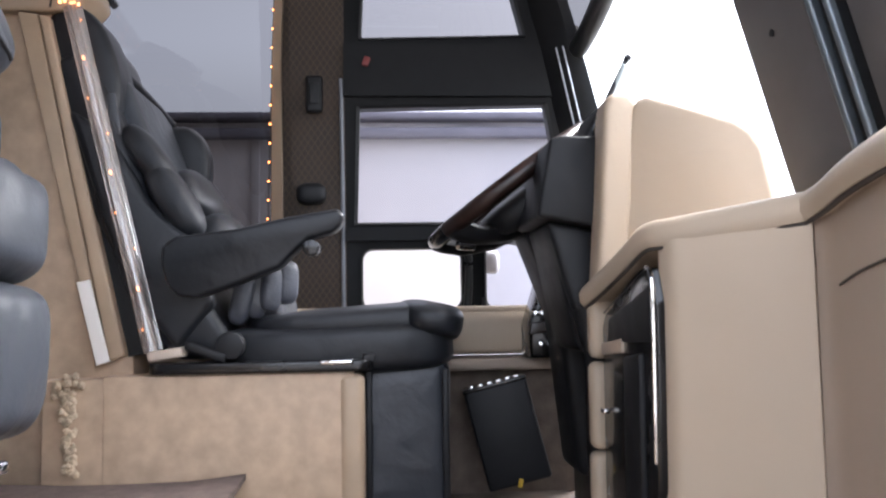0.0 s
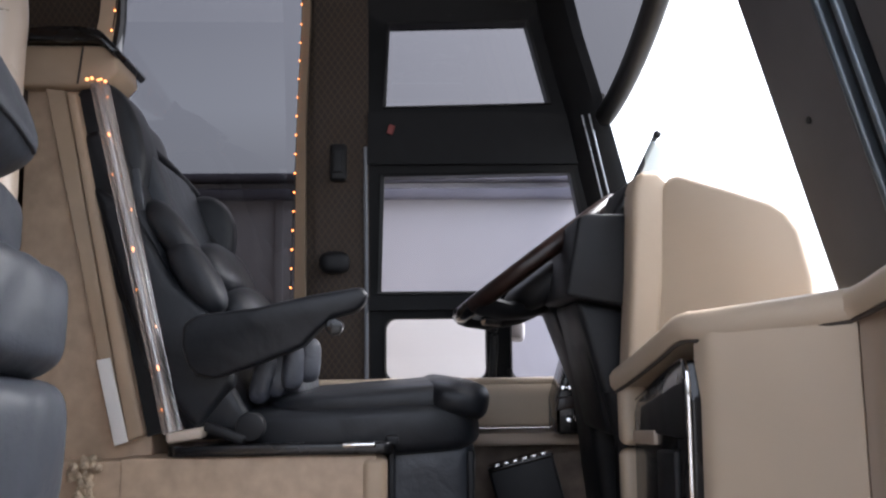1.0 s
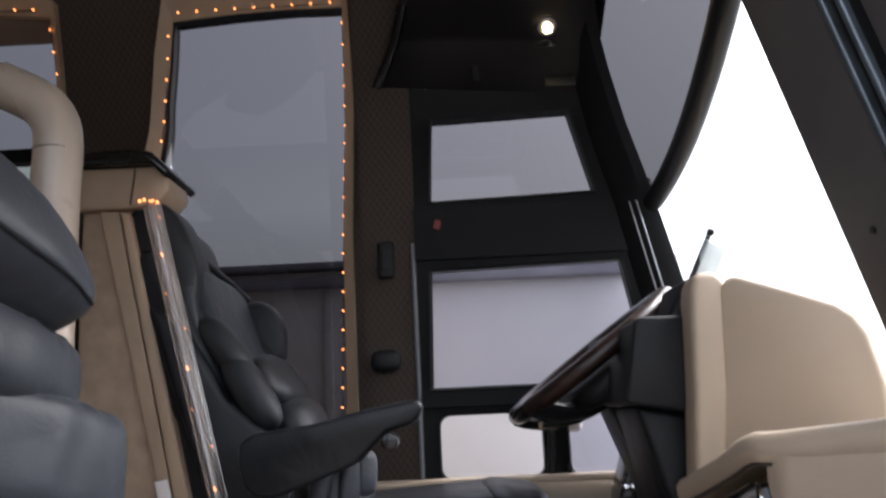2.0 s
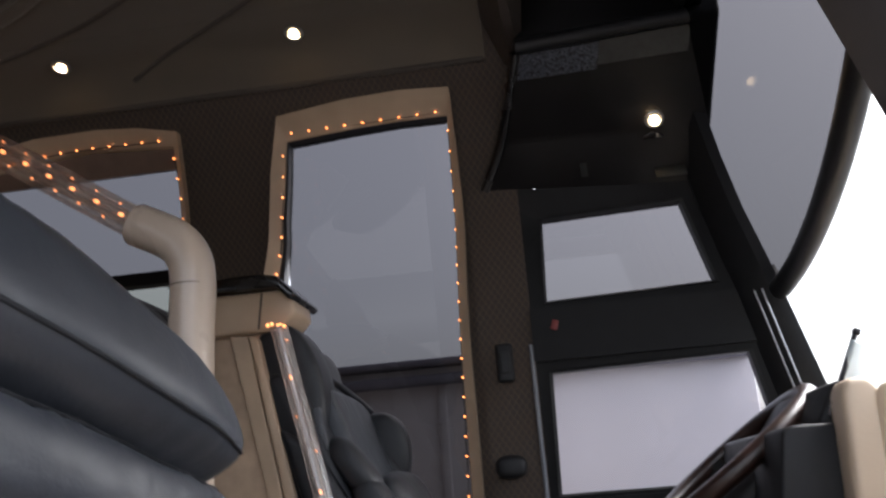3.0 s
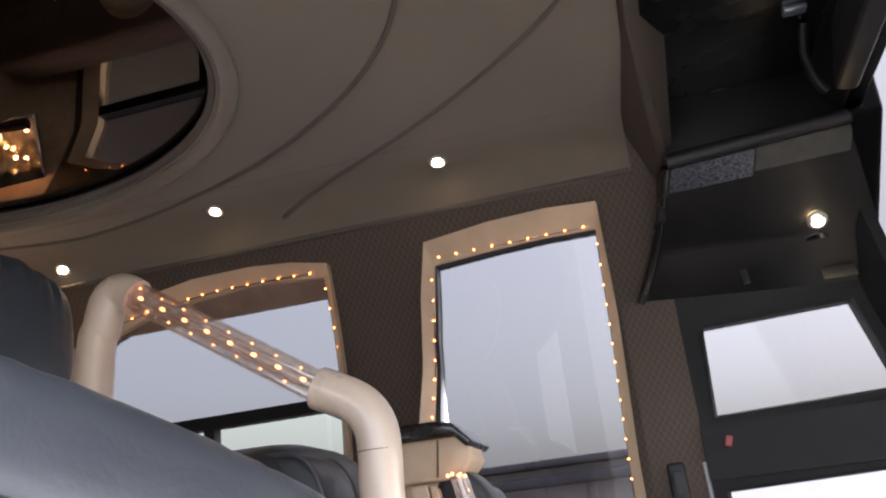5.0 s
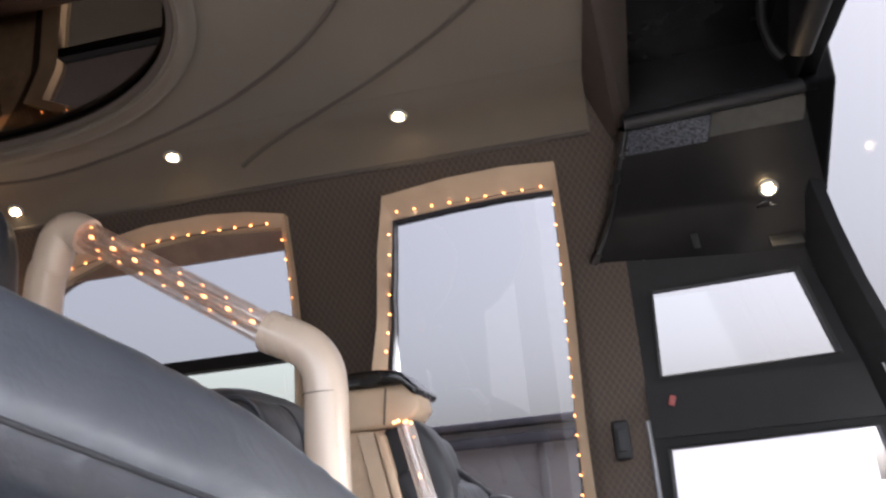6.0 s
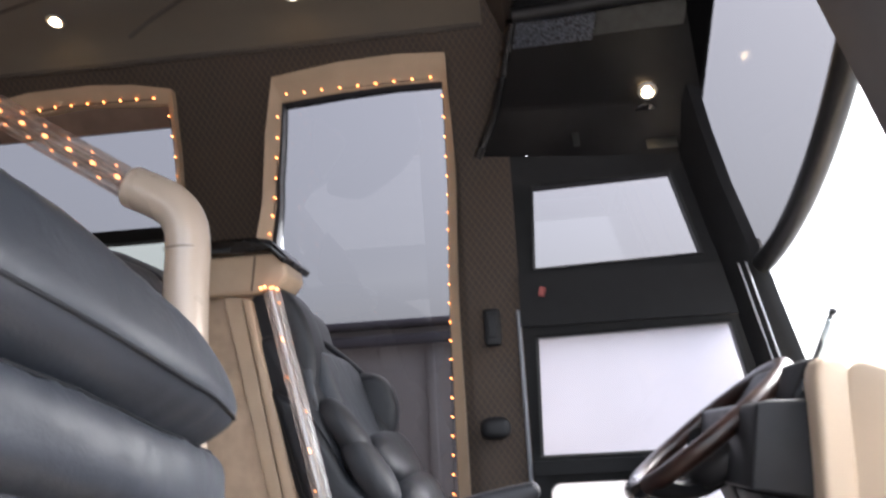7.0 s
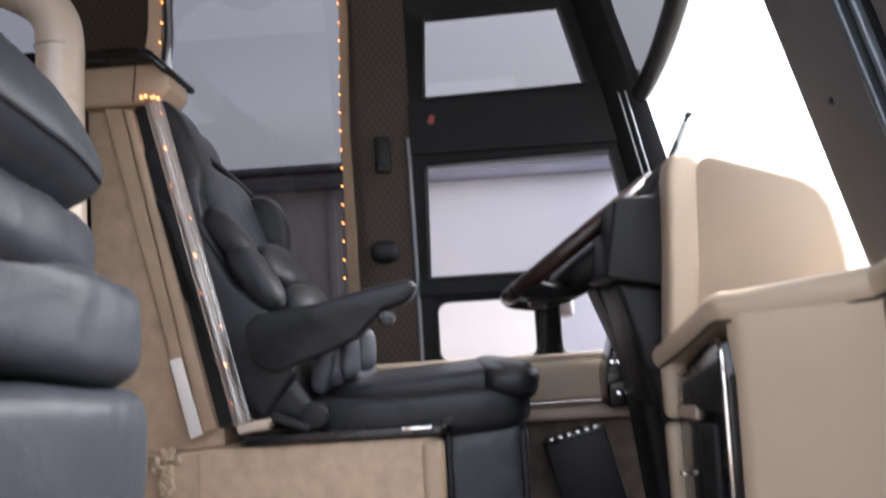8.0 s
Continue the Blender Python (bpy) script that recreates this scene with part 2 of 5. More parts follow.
def smooth_path(points, step=6):
    """A Catmull-Rom line through the points."""
    pts = [Vector(p) for p in points]
    out = []
    for i in range(len(pts) - 1):
        p0, p1, p2, p3 = pts[max(i - 1, 0)], pts[i], pts[i + 1], pts[min(i + 2, len(pts) - 1)]
        for s in range(step):
            t = s / step
            out.append(0.5 * (2 * p1 + (p2 - p0) * t + (2 * p0 - 5 * p1 + 4 * p2 - p3) * t * t + (3 * p1 - p0 - 3 * p2 + p3) * t ** 3))
    return out + [pts[-1]]


def sweep(path, section, closed=False, up=(0, 0, 1)):
    """A section (list of side, up offsets) carried along a path."""
    bm = bmesh.new()
    pts = [Vector(p) for p in path]
    n, rows = len(pts), []
    for i, p in enumerate(pts):
        d = (pts[(i + 1) % n] - pts[i - 1]) if closed else (pts[min(i + 1, n - 1)] - pts[max(i - 1, 0)])
        d.normalize()
        u = Vector(up)
        side = d.cross(u)
        if side.length < 1e-3:
            side = d.cross(Vector((1, 0, 0)))
        side.normalize()
        v = side.cross(d)
        rows.append([bm.verts.new(p + side * a + v * b) for a, b in section])
    m = len(section)
    for i in range(n if closed else n - 1):
        r, s = rows[i], rows[(i + 1) % n]
        for j in range(m):
            k = (j + 1) % m
            bm.faces.new((r[j], r[k], s[k], s[j]))
    if not closed:
        bm.faces.new(rows[0][::-1])
        bm.faces.new(rows[-1])
    return bm


def circle(r, n=12, sx=1.0, sy=1.0):
    return [(r * sx * math.cos(2 * math.pi * i / n), r * sy * math.sin(2 * math.pi * i / n)) for i in range(n)]


def pipe(points, r, n=16, step=6, up=(0, 0, 1)):
    return sweep(smooth_path(points, step) if step else points, circle(r, n), up=up)


def cylinder(p, q, r, n=24, r2=None, bevel=0.0):
    p, q = Vector(p), Vector(q)
    bm = bmesh.new()
    bmesh.ops.create_cone(bm, cap_ends=True, segments=n, radius1=r, radius2=r if r2 is None else r2, depth=(q - p).length)
    if bevel:
        caps = [e for e in bm.edges if abs(e.verts[0].co.z - e.verts[1].co.z) < 1e-6]
        bmesh.ops.bevel(bm, geom=caps, offset=bevel, segments=2, profile=0.5, affect="EDGES")
    bm.transform(Matrix.Translation((p + q) / 2) @ (q - p).to_track_quat("Z", "Y").to_matrix().to_4x4())
    return bm


def ball(at, r, sx=1, sy=1, sz=1, sub=1):
    bm = bmesh.new()
    bmesh.ops.create_icosphere(bm, subdivisions=sub, radius=r)
    bm.transform(Matrix.Translation(at) @ Matrix.Diagonal((sx, sy, sz, 1)))
    return bm


# ---- the driver-side wall: its section leans in towards the roof ----
SECTION = [(-1.2, 1.15), (0.75, 1.145), (1.08, 1.105), (1.28, 1.08), (1.53, 1.075), (1.70, 1.01), (1.82, 0.95), (1.92, 0.90), (2.06, 0.82)]


def wall_y(z):
    for (z0, y0), (z1, y1) in zip(SECTION, SECTION[1:]):
        if z <= z1:
            return y0 + (y1 - y0) * (z - z0) / (z1 - z0)
    return SECTION[-1][1]


def corners(x0, z0, x1, z1, r=0.03, n=5):
    """A rectangle with rounded corners, as an outline in x and z."""
    out = []
    for cx, cz, a0 in ((x1 - r, z1 - r, 0), (x0 + r, z1 - r, 90), (x0 + r, z0 + r, 180), (x1 - r, z0 + r, 270)):
        for i in range(n + 1):
            a = radians(a0 + 90 * i / n)
            out.append((cx + r * math.cos(a), cz + r * math.sin(a)))
    return out


def ray_outline(outline, cx, cz, a):
    """Where a ray from (cx, cz) leaves an outline."""
    dx, dz = math.cos(a), math.sin(a)
    best = None
    for i, p in enumerate(outline):
        q = outline[(i + 1) % len(outline)]
        ex, ez = q[0] - p[0], q[1] - p[1]
        den = dx * ez - dz * ex
        if abs(den) < 1e-12:
            continue
        t = ((p[0] - cx) * ez - (p[1] - cz) * ex) / den
        s = ((p[0] - cx) * dz - (p[1] - cz) * dx) / den
        if t > 0 and -1e-6 <= s <= 1 + 1e-6 and (best is None or t > best):
            best = t
    return (cx + dx * best, cz + dz * best)


def ring_angles(outer, inner, n=96):
    cx = (min(p[0] for p in inner) + max(p[0] for p in inner)) / 2
    cz = (min(p[1] for p in inner) + max(p[1] for p in inner)) / 2
    angles = {math.atan2(p[1] - cz, p[0] - cx) % (2 * math.pi) for p in list(outer) + list(inner)}
    angles |= {2 * math.pi * i / n for i in range(n)}
    return cx, cz, sorted(angles)


def wall_ring(outer, inner, front, back, inner_front=None):
    """A frame on the driver-side wall, between two outlines in x and z; front and back: metres into the room (minus: out)."""
    bm = bmesh.new()
    cx, cz, angles = ring_angles(outer, inner)
    inner_front = front if inner_front is None else inner_front
    rows = []
    for a in angles:
        (ox, oz), (ix, iz) = ray_outline(outer, cx, cz, a), ray_outline(inner, cx, cz, a)
        rows.append([bm.verts.new(v) for v in ((ox, wall_y(oz) - front, oz), (ix, wall_y(iz) - inner_front, iz), (ix, wall_y(iz) - back, iz), (ox, wall_y(oz) - back, oz))])
    for r, s in zip(rows, rows[1:] + rows[:1]):
        for j in range(4):
            k = (j + 1) % 4
            bm.faces.new((r[j], r[k], s[k], s[j]))
    bmesh.ops.remove_doubles(bm, verts=bm.verts[:], dist=1e-5)
    return bm


def wall_patch(x0, z0, x1, z1, front, back, x0t=None, x1t=None):
    """A panel on the driver-side wall that follows its lean."""
    zs = [z0] + [z for z, _ in SECTION if z0 < z < z1] + [z1]
    bm = bmesh.new()
    rows = []
    for z in zs:
        k = (z - z0) / (z1 - z0)
        a = x0 + ((x0 if x0t is None else x0t) - x0) * k
        b = x1 + ((x1 if x1t is None else x1t) - x1) * k
        y = wall_y(z)
        rows.append([bm.verts.new(v) for v in ((a, y - front, z), (b, y - front, z), (b, y - back, z), (a, y - back, z))])
    for r, s in zip(rows, rows[1:]):
        for j in range(4):
            k = (j + 1) % 4
            bm.faces.new((r[j], r[k], s[k], s[j]))
    bm.faces.new(rows[0])
    bm.faces.new(rows[-1][::-1])
    return bm


def wall_pane(outline, depth):
    """A pane of glass on the wall's lean, depth metres out from its face."""
    bm = bmesh.new()
    cx = sum(p[0] for p in outline) / len(outline)
    zs = sorted({round(p[1], 4) for p in outline} | {z for z, _ in SECTION if min(p[1] for p in outline) < z < max(p[1] for p in outline)})
    rows = []
    for z in zs:
        xs = []
        for i, p in enumerate(outline):
            q = outline[(i + 1) % len(outline)]
            lo, hi = sorted((p, q), key=lambda e: e[1])
            if lo[1] - 1e-4 <= z <= hi[1] + 1e-4:
                if hi[1] - lo[1] < 1e-4:
                    xs += [lo[0], hi[0]]
                else:
                    xs.append(lo[0] + (hi[0] - lo[0]) * (z - lo[1]) / (hi[1] - lo[1]))
        y = wall_y(z) + depth
        rows.append((bm.verts.new((min(xs), y, z)), bm.verts.new((max(xs), y, z))))
    for r, s in zip(rows, rows[1:]):
        bm.faces.new((r[0], r[1], s[1], s[0]))
    return bm


def glass(name, bm, mat, parent=None):
    ob = part(name, bm, mat, parent)
    ob.visible_shadow = False
    return ob


# ---- outside ----
bm = bmesh.new()
bmesh.ops.create_grid(bm, x_segments=40, y_segments=40, size=400)
bm.transform(Matrix.Translation((0, 0, -1.25)))
structure(part("ground", bm, ASPHALT), "grey asphalt yard running out to the horizon", "ground")

house = thing("garden_wall", "pale grey rendered boundary wall with a dark coping", "wall", kind="structure")
part("wall_face", rbox((9.0, 0.20, 2.5), (-3.72, 2.22, 0.025), 0.006), OUT_WALL, house)
part("coping", rbox((9.06, 0.30, 0.03), (-3.72, 2.22, 1.293), 0.006), OUT_BAND, house, "dark coping on top of the wall")
part("band", rbox((9.0, 0.04, 0.045), (-3.72, 2.105, 1.225), 0.01), OUT_BAND, house, "grey moulding below the coping")
for i in range(4):
    part("pilaster", rbox((0.035, 0.012, 2.44), (-0.44 - 0.55 * i, 2.116, -0.015), 0.004), OUT_WALL, house)

tower = thing("white_post", "distant white ribbed post head seen through the windshield", "post")
part("shaft", cylinder((16.5, 60, -1.25), (16.5, 60, 11.2), 0.16, 16), CONE, tower)
for i in range(4):
    part("rib", cylinder((16.5, 60, 9.7 + 0.5 * i), (16.5, 60, 10.0 + 0.5 * i), 0.36, 16), CONE, tower)

# ---- coach shell ----
structure(part("floor", rbox((5.4, 2.5, 0.06), (-1.75, -0.08, -0.03), 0), FLOOR), "taupe carpeted coach floor", "floor")

IN1 = [(-0.243, 0.64), (-0.232, 1.20), (-0.214, 1.60), (-0.203, 1.822), (-0.34, 1.824), (-0.50, 1.819), (-0.685, 1.808), (-0.732, 1.60), (-0.778, 1.30), (-0.79, 1.1), (-0.79, 0.64)]
OUT1 = [(-0.208, 0.62), (-0.205, 1.20), (-0.188, 1.60), (-0.187, 1.885), (-0.33, 1.893), (-0.50, 1.888), (-0.698, 1.868), (-0.744, 1.72), (-0.785, 1.50), (-0.822, 1.30), (-0.84, 1.1), (-0.84, 0.62)]
IN2 = [(-1.075, 0.82), (-1.055, 1.50), (-1.03, 1.835), (-1.30, 1.852), (-1.60, 1.83), (-1.80, 1.775), (-1.95, 1.70), (-1.95, 0.82)]
OUT2 = [(-1.04, 0.80), (-1.03, 1.50), (-1.005, 1.865), (-1.12, 1.886), (-1.25, 1.896), (-1.45, 1.894), (-1.65, 1.868), (-1.85, 1.80), (-2.0, 1.72), (-2.02, 0.80)]
wall_left = structure(new("wall_left"), "driver-side coach wall in quilted brown fabric with gold stitching", "wall")
part("quilted_panel", wall_patch(-0.180, 0.50, -0.028, 1.62, 0.010, -0.05), QUILT, wall_left)
part("quilted_panel", wall_patch(-0.985, 0.5, -0.86, 2.06, 0.0, -0.05), QUILT, wall_left)
part("quilted_panel", wall_ring([(-0.86, 0.6), (-0.165, 0.6), (-0.165, 2.06), (-0.86, 2.06)], [(x * 0.98 - 0.0094, z - (0.01 if z > 1 else -0.01)) for x, z in OUT1], 0.0, -0.05), QUILT, wall_left)
part("quilted_panel", wall_ring([(-2.06, 0.78), (-0.985, 0.78), (-0.985, 2.06), (-2.06, 2.06)], [(x * 0.98 - 0.03, z - (0.01 if z > 1 else -0.01)) for x, z in OUT2], 0.0, -0.05), QUILT, wall_left)
part("quilted_panel", wall_patch(-0.165, 1.62, 0.02, 2.06, 0.0, -0.05), QUILT, wall_left)
part("upper_panel", wall_patch(0.022, 1.585, 0.47, 2.06, -0.004, -0.05), FRAME, wall_left, "black panel above the driver window")
part("upper_panel", wall_patch(-0.03, 1.585, 0.02, 1.618, 0.004, -0.05), FRAME, wall_left, "black panel above the driver window")
part("quilted_panel", wall_patch(-4.4, 0.5, -2.06, 2.06, 0.0, -0.05), LAMINATE, wall_left, "tan laminate lounge wall")
part("lower_panel", wall_patch(-4.4, -0.1, -0.045, 0.5, 0.0, -0.05), VINYL_DARK, wall_left, "tan vinyl lower wall panel")
part("lower_panel", wall_patch(-2.06, 0.5, -0.985, 0.78, 0.0, -0.05), VINYL_DARK, wall_left, "tan vinyl lower wall panel")
part("lower_panel", wall_patch(-0.86, 0.5, -0.172, 0.60, 0.0, -0.05), VINYL_DARK, wall_left, "tan vinyl lower wall panel")
part("edge_strip", pipe([(-0.037, wall_y(z) - 0.012, z) for z in (0.5, 0.75, 0.95, 1.16)], 0.006, 10, 3, up=(1, 0, 0)), GREY_DEVICE, wall_left, "grey edge strip")
part("ledge", rbox((0.9, 0.09, 0.022), (0.10, 1.105, 0.498), 0.009), VINYL, wall_left, "beige padded window ledge")

right_wall = structure(new("wall_right"), "tan coach wall on the entrance side with door opening", "wall")
for x0, x1, z0, z1 in ((-4.4, -2.1, 0, 2.06), (-2.1, -0.62, 0, 0.8), (-2.1, -0.62, 1.8, 2.06), (-0.62, -0.45, 0, 2.06), (-0.45, 0.62, 1.95, 2.06), (0.62, 1.05, -0.1, 0.62)):
    part("wall_panel", rbox((x1 - x0, 0.06, z1 - z0), ((x0 + x1) / 2, -1.33, (z0 + z1) / 2), 0.004), VINYL_DARK, right_wall)
rear = structure(part("wall_rear", rbox((0.06, 2.6, 2.2), (-4.43, -0.1, 1.0), 0), VINYL_DARK), "tan rear bulkhead of the coach lounge", "wall")

# ---- ceiling, with curved cords round an oval mirror ----
MX, MY = -1.75, -0.08


def oval(a, b, power, n=120):
    out = []
    for i in range(n):
        t = 2 * math.pi * i / n
        c, s = math.cos(t), math.sin(t)
        out.append((MX + a * math.copysign(abs(c) ** (2 / power), c), MY + b * math.copysign(abs(s) ** (2 / power), s)))
    return out


bm = bmesh.new()
inner = oval(0.86, 0.655, 2.0)
outer = []
for x, y in inner:
    d = Vector((x - MX, y - MY)).normalized()
    t = min(v for v in ((1.70 / d.x if d.x > 0 else -2.65 / d.x) if abs(d.x) > 1e-6 else 9e9, (0.95 / d.y if d.y > 0 else -1.25 / d.y) if abs(d.y) > 1e-6 else 9e9))
    outer.append((MX + d.x * t, MY + d.y * t))
rows = []
for (ix, iy), (ox, oy) in zip(inner, outer):
    rows.append([bm.verts.new(v) for v in ((ix, iy, 2.06), (ox, oy, 2.06), (ox, oy, 2.12), (ix, iy, 2.12))])
for r, s in zip(rows, rows[1:] + rows[:1]):
    for j in range(4):
        k = (j + 1) % 4
        bm.faces.new((r[j], r[k], s[k], s[j]))
ceiling = structure(part("ceiling", bm, CEILING), "taupe upholstered ceiling with curved cord seams", "ceiling")
structure(part("roof", rbox((4.87, 2.7, 0.05), (-2.015, -0.09, 2.20), 0), BLACK), "dark coach roof shell", "roof")
COVE = smooth_path([(y, z, 0) for y, z in ((0.660, 2.0593), (0.735, 2.0535), (0.795, 2.036), (0.842, 2.002), (0.874, 1.952))], 6)


def ceiling_z(y):
    """The underside of the ceiling and its cove."""
    for p, q in zip(COVE, COVE[1:]):
        if p.x <= y <= q.x:
            return p.y + (q.y - p.y) * (y - p.x) / (q.x - p.x) - 0.0005
    return 2.059


for a, b, p in ((1.30, 0.83, 1.66), (1.72, 1.10, 1.46)):
    pts = [(x, y, ceiling_z(y)) for x, y in oval(a, b, p, 160) if -1.25 < y < 0.84 and x < -0.07]
    start = max(range(len(pts)), key=lambda i: math.dist(pts[i], pts[i - 1]))
    structure(part("trim", sweep(pts[start:] + pts[:start], circle(0.0062, 8)), GROOVE), "dark cord seam in the ceiling", "trim")
bm = bmesh.new()
rows = [[bm.verts.new((x, v[0], v[1])) for v in COVE] + [bm.verts.new((x, 0.90, 1.952)), bm.verts.new((x, 0.90, 2.11)), bm.verts.new((x, 0.66, 2.11))] for x in (-4.4, -0.075)]
for j in range(len(rows[0])):
    k = (j + 1) % len(rows[0])
    bm.faces.new((rows[0][j], rows[0][k], rows[1][k], rows[1][j]))
bm.faces.new(rows[0])
bm.faces.new(rows[1][::-1])
structure(part("cove", bm, CEILING), "taupe upholstered cove between ceiling and wall", "ceiling")
structure(part("trim", sweep([(x, 0.874, 1.949) for x in np.linspace(-4.4, -0.08, 30)], circle(0.008, 8)), GROOVE), "dark piping where ceiling meets wall", "trim")

mirror = thing("ceiling_mirror", "oval ceiling mirror in a padded brown ring", "mirror")
bm = bmesh.new()
bm.faces.new([bm.verts.new((x, y, 2.095)) for x, y in oval(0.875, 0.67, 2.0, 96)])
part("mirror_glass", bm, MIRROR, mirror)
part("ring", sweep([(x, y, 2.058) for x, y in oval(0.89, 0.685, 2.0, 96)], circle(0.015, 10, 1.3, 1.0), closed=True), CEILING, mirror, "padded taupe ring")
part("inner_ring", sweep([(x, y, 2.075) for x, y in oval(0.855, 0.65, 2.0, 96)], circle(0.012, 8), closed=True), GROOVE, mirror, "dark brown inner ring")


def downlight(x, y, z, tilt=0.0):
    lamp = thing("downlight", "small round recessed halogen ceiling light, lit", "ceiling light", "ceiling downlights")
    ring = sweep([(0.022 * math.cos(a), 0.022 * math.sin(a), 0) for a in np.linspace(0, 2 * math.pi, 21)[:-1]], circle(0.005, 8), closed=True)
    part("rim", ring, ALU, lamp, "metal rim")
    part("bulb", ball((0, 0, -0.001), 0.0125, 1, 1, 0.35, 2), LAMP, lamp, "glowing warm bulb")
    lamp.matrix_world = pose(x, y, z, tilt)
    return lamp


first = downlight(-0.595, 0.760, 2.0455, -14)
copy_thing(first, pose(-1.294, 0.760, 2.0455, -14))
for x in (-1.89, -2.6):
    copy_thing(first, pose(x, 0.846, 1.998, -38))
for x in (-0.595, -1.294, -2.0):
    copy_thing(first, pose(x, -0.93, 2.057))
copy_thing(first, pose(0.368, 0.928, 1.722, -39))

# ---- side windows ----
big = thing("window_1", "tall smoked side window in an arched tan frame", "window", kind="structure")
part("frame", wall_ring(OUT1, IN1, 0.028, -0.05, 0.006), TRIM_TAN, big, "arched tan padded frame")
part("gasket", wall_ring([(x + (0.006 if x > -0.45 else -0.006), z + (0.006 if z > 1 else 0)) for x, z in IN1], [(x - (0.002 if x > -0.45 else -0.018 * min(1, max(0.2, (1.85 - z) * 2))), z - (0.001 if z > 1 else -0.01)) for x, z in IN1], 0.0, -0.05), RUBBER, big, "black rubber gasket")
glass("pane", wall_pane([(-0.195, 0.63), (-0.195, 1.835), (-0.735, 1.835), (-0.735, 0.63)], 0.03), GLASS_BIG, big)

second = thing("window_2", "smoked lounge side window with arched tan frame and opening lower light", "window", kind="structure")
part("frame", wall_ring(OUT2, IN2, 0.028, -0.05, 0.006), TRIM_TAN, second, "arched tan padded frame")
part("shade_roll", wall_patch(-1.98, 1.782, -1.02, 1.88, -0.015, -0.027), material("brown_shade", (0.14, 0.095, 0.07), rough=0.8, noise_scale=20, noise_amount=0.2), second, "brown rolled-up shade")
part("bar", wall_patch(-1.98, 1.455, -1.045, 1.495, 0.004, -0.04), FRAME, second, "black horizontal glazing bar")
part("mullion", wall_patch(-1.525, 0.82, -1.49, 1.46, 0.004, -0.04), FRAME, second, "black glazing mullion")
glass("pane", wall_pane([(-1.03, 1.49), (-1.03, 1.86), (-1.98, 1.86), (-1.98, 1.49)], 0.028), GLASS_BIG, second)
glass("pane", wall_pane([(-1.045, 0.81), (-1.045, 1.46), (-1.98, 1.46), (-1.98, 0.81)], 0.028), GLASS_LOUNGE, second)

cab = thing("window_3", "black-framed driver side window in stacked panes", "window", kind="structure")


def front_x(z):
    return 0.665 - 0.24 * (z - 0.75)


cells = (
    ("upper_frame", [(-0.035, 1.18), (front_x(1.18), 1.18), (front_x(1.60), 1.60), (-0.035, 1.60)], [(0.018, 1.273), (0.489, 1.284), (0.427, 1.529), (0.03, 1.518)], GLASS_UP),
    ("middle_frame", [(-0.035, 0.712), (front_x(0.712), 0.712), (front_x(1.18), 1.18), (-0.035, 1.18)], [(0.0, 0.75), (0.618, 0.75), (0.55, 1.09), (0.011, 1.08)], GLASS_MID),
    ("lower_frame", [(-0.035, 0.49), (0.335, 0.49), (0.335, 0.712), (-0.035, 0.712)], corners(0.016, 0.503, 0.303, 0.677, 0.03), GLASS_LOW),
    ("corner_frame", [(0.335, 0.49), (front_x(0.49), 0.49), (front_x(0.712), 0.712), (0.335, 0.712)], corners(0.372, 0.503, 0.64, 0.69, 0.025), GLASS_CORNER),
)
for name, outer, inner, mat in cells:
    fr = part(name, wall_ring(outer, inner, 0.006, -0.05, 0.002), FRAME, cab)
    cx = sum(p[0] for p in inner) / len(inner)
    cz = sum(p[1] for p in inner) / len(inner)
    big_in = [(cx + (x - cx) * 1.02, cz + (z - cz) * 1.02) for x, z in inner]
    part("gasket", wall_ring(big_in, [(cx + (x - cx) * 0.985, cz + (z - cz) * 0.98) for x, z in inner], 0.012, -0.03, 0.008), RUBBER, cab)
    glass("pane", wall_pane([(cx + (x - cx) * 1.03, cz + (z - cz) * 1.03) for x, z in inner] if len(inner) < 6 else [(min(p[0] for p in inner) - .006, min(p[1] for p in inner) - .006), (max(p[0] for p in inner) + .006, min(p[1] for p in inner) - .006), (max(p[0] for p in inner) + .006, max(p[1] for p in inner) + .006), (min(p[0] for p in inner) - .006, max(p[1] for p in inner) + .006)], 0.03), mat, cab)
part("cross_rail", wall_patch(-0.03, 1.11, front_x(1.11) - 0.01, 1.255, 0.02, 0.0, -0.03, front_x(1.255) - 0.01), FRAME, cab, "broad black cross rail")
part("slider_rail", wall_patch(-0.03, 0.70, front_x(0.70) - 0.01, 0.738, 0.022, 0.0), FRAME, cab, "raised black slider rail")
part("slider_post", pipe([(0.315, wall_y(0.6) - 0.012, 0.50), (0.322, wall_y(0.6) - 0.012, 0.60), (0.318, wall_y(0.66) - 0.012, 0.665), (0.285, wall_y(0.68) - 0.012, 0.692)], 0.012, 10), RUBBER, cab, "rounded black slider post")
part("latch", rbox((0.014, 0.012, 0.03), (0.365, 1.12, 0.518), 0.004), BLACK, cab)
part("tag", rbox((0.018, 0.008, 0.028), (0.035, wall_y(1.20) - 0.026, 1.205), 0.003, (0, 18, 0)), RED, cab, "small red pull tag")

# ---- windshield: a leaning plane, split by a mullion and a curved divider ----


def shield(y, z, off=0.0):
    """A point of the windshield, off metres into the cab."""
    return Vector((0.80 - 0.28 * (z - 0.70) - off, y, z))


def divider_z(y):
    return 1.232 + 0.155 * ((1.15 - y) / 0.95) ** 2.0 if y > 0.05 else 1.42


wind = thing("windshield", "split coach windshield, clear below and smoked above", "window", kind="structure")


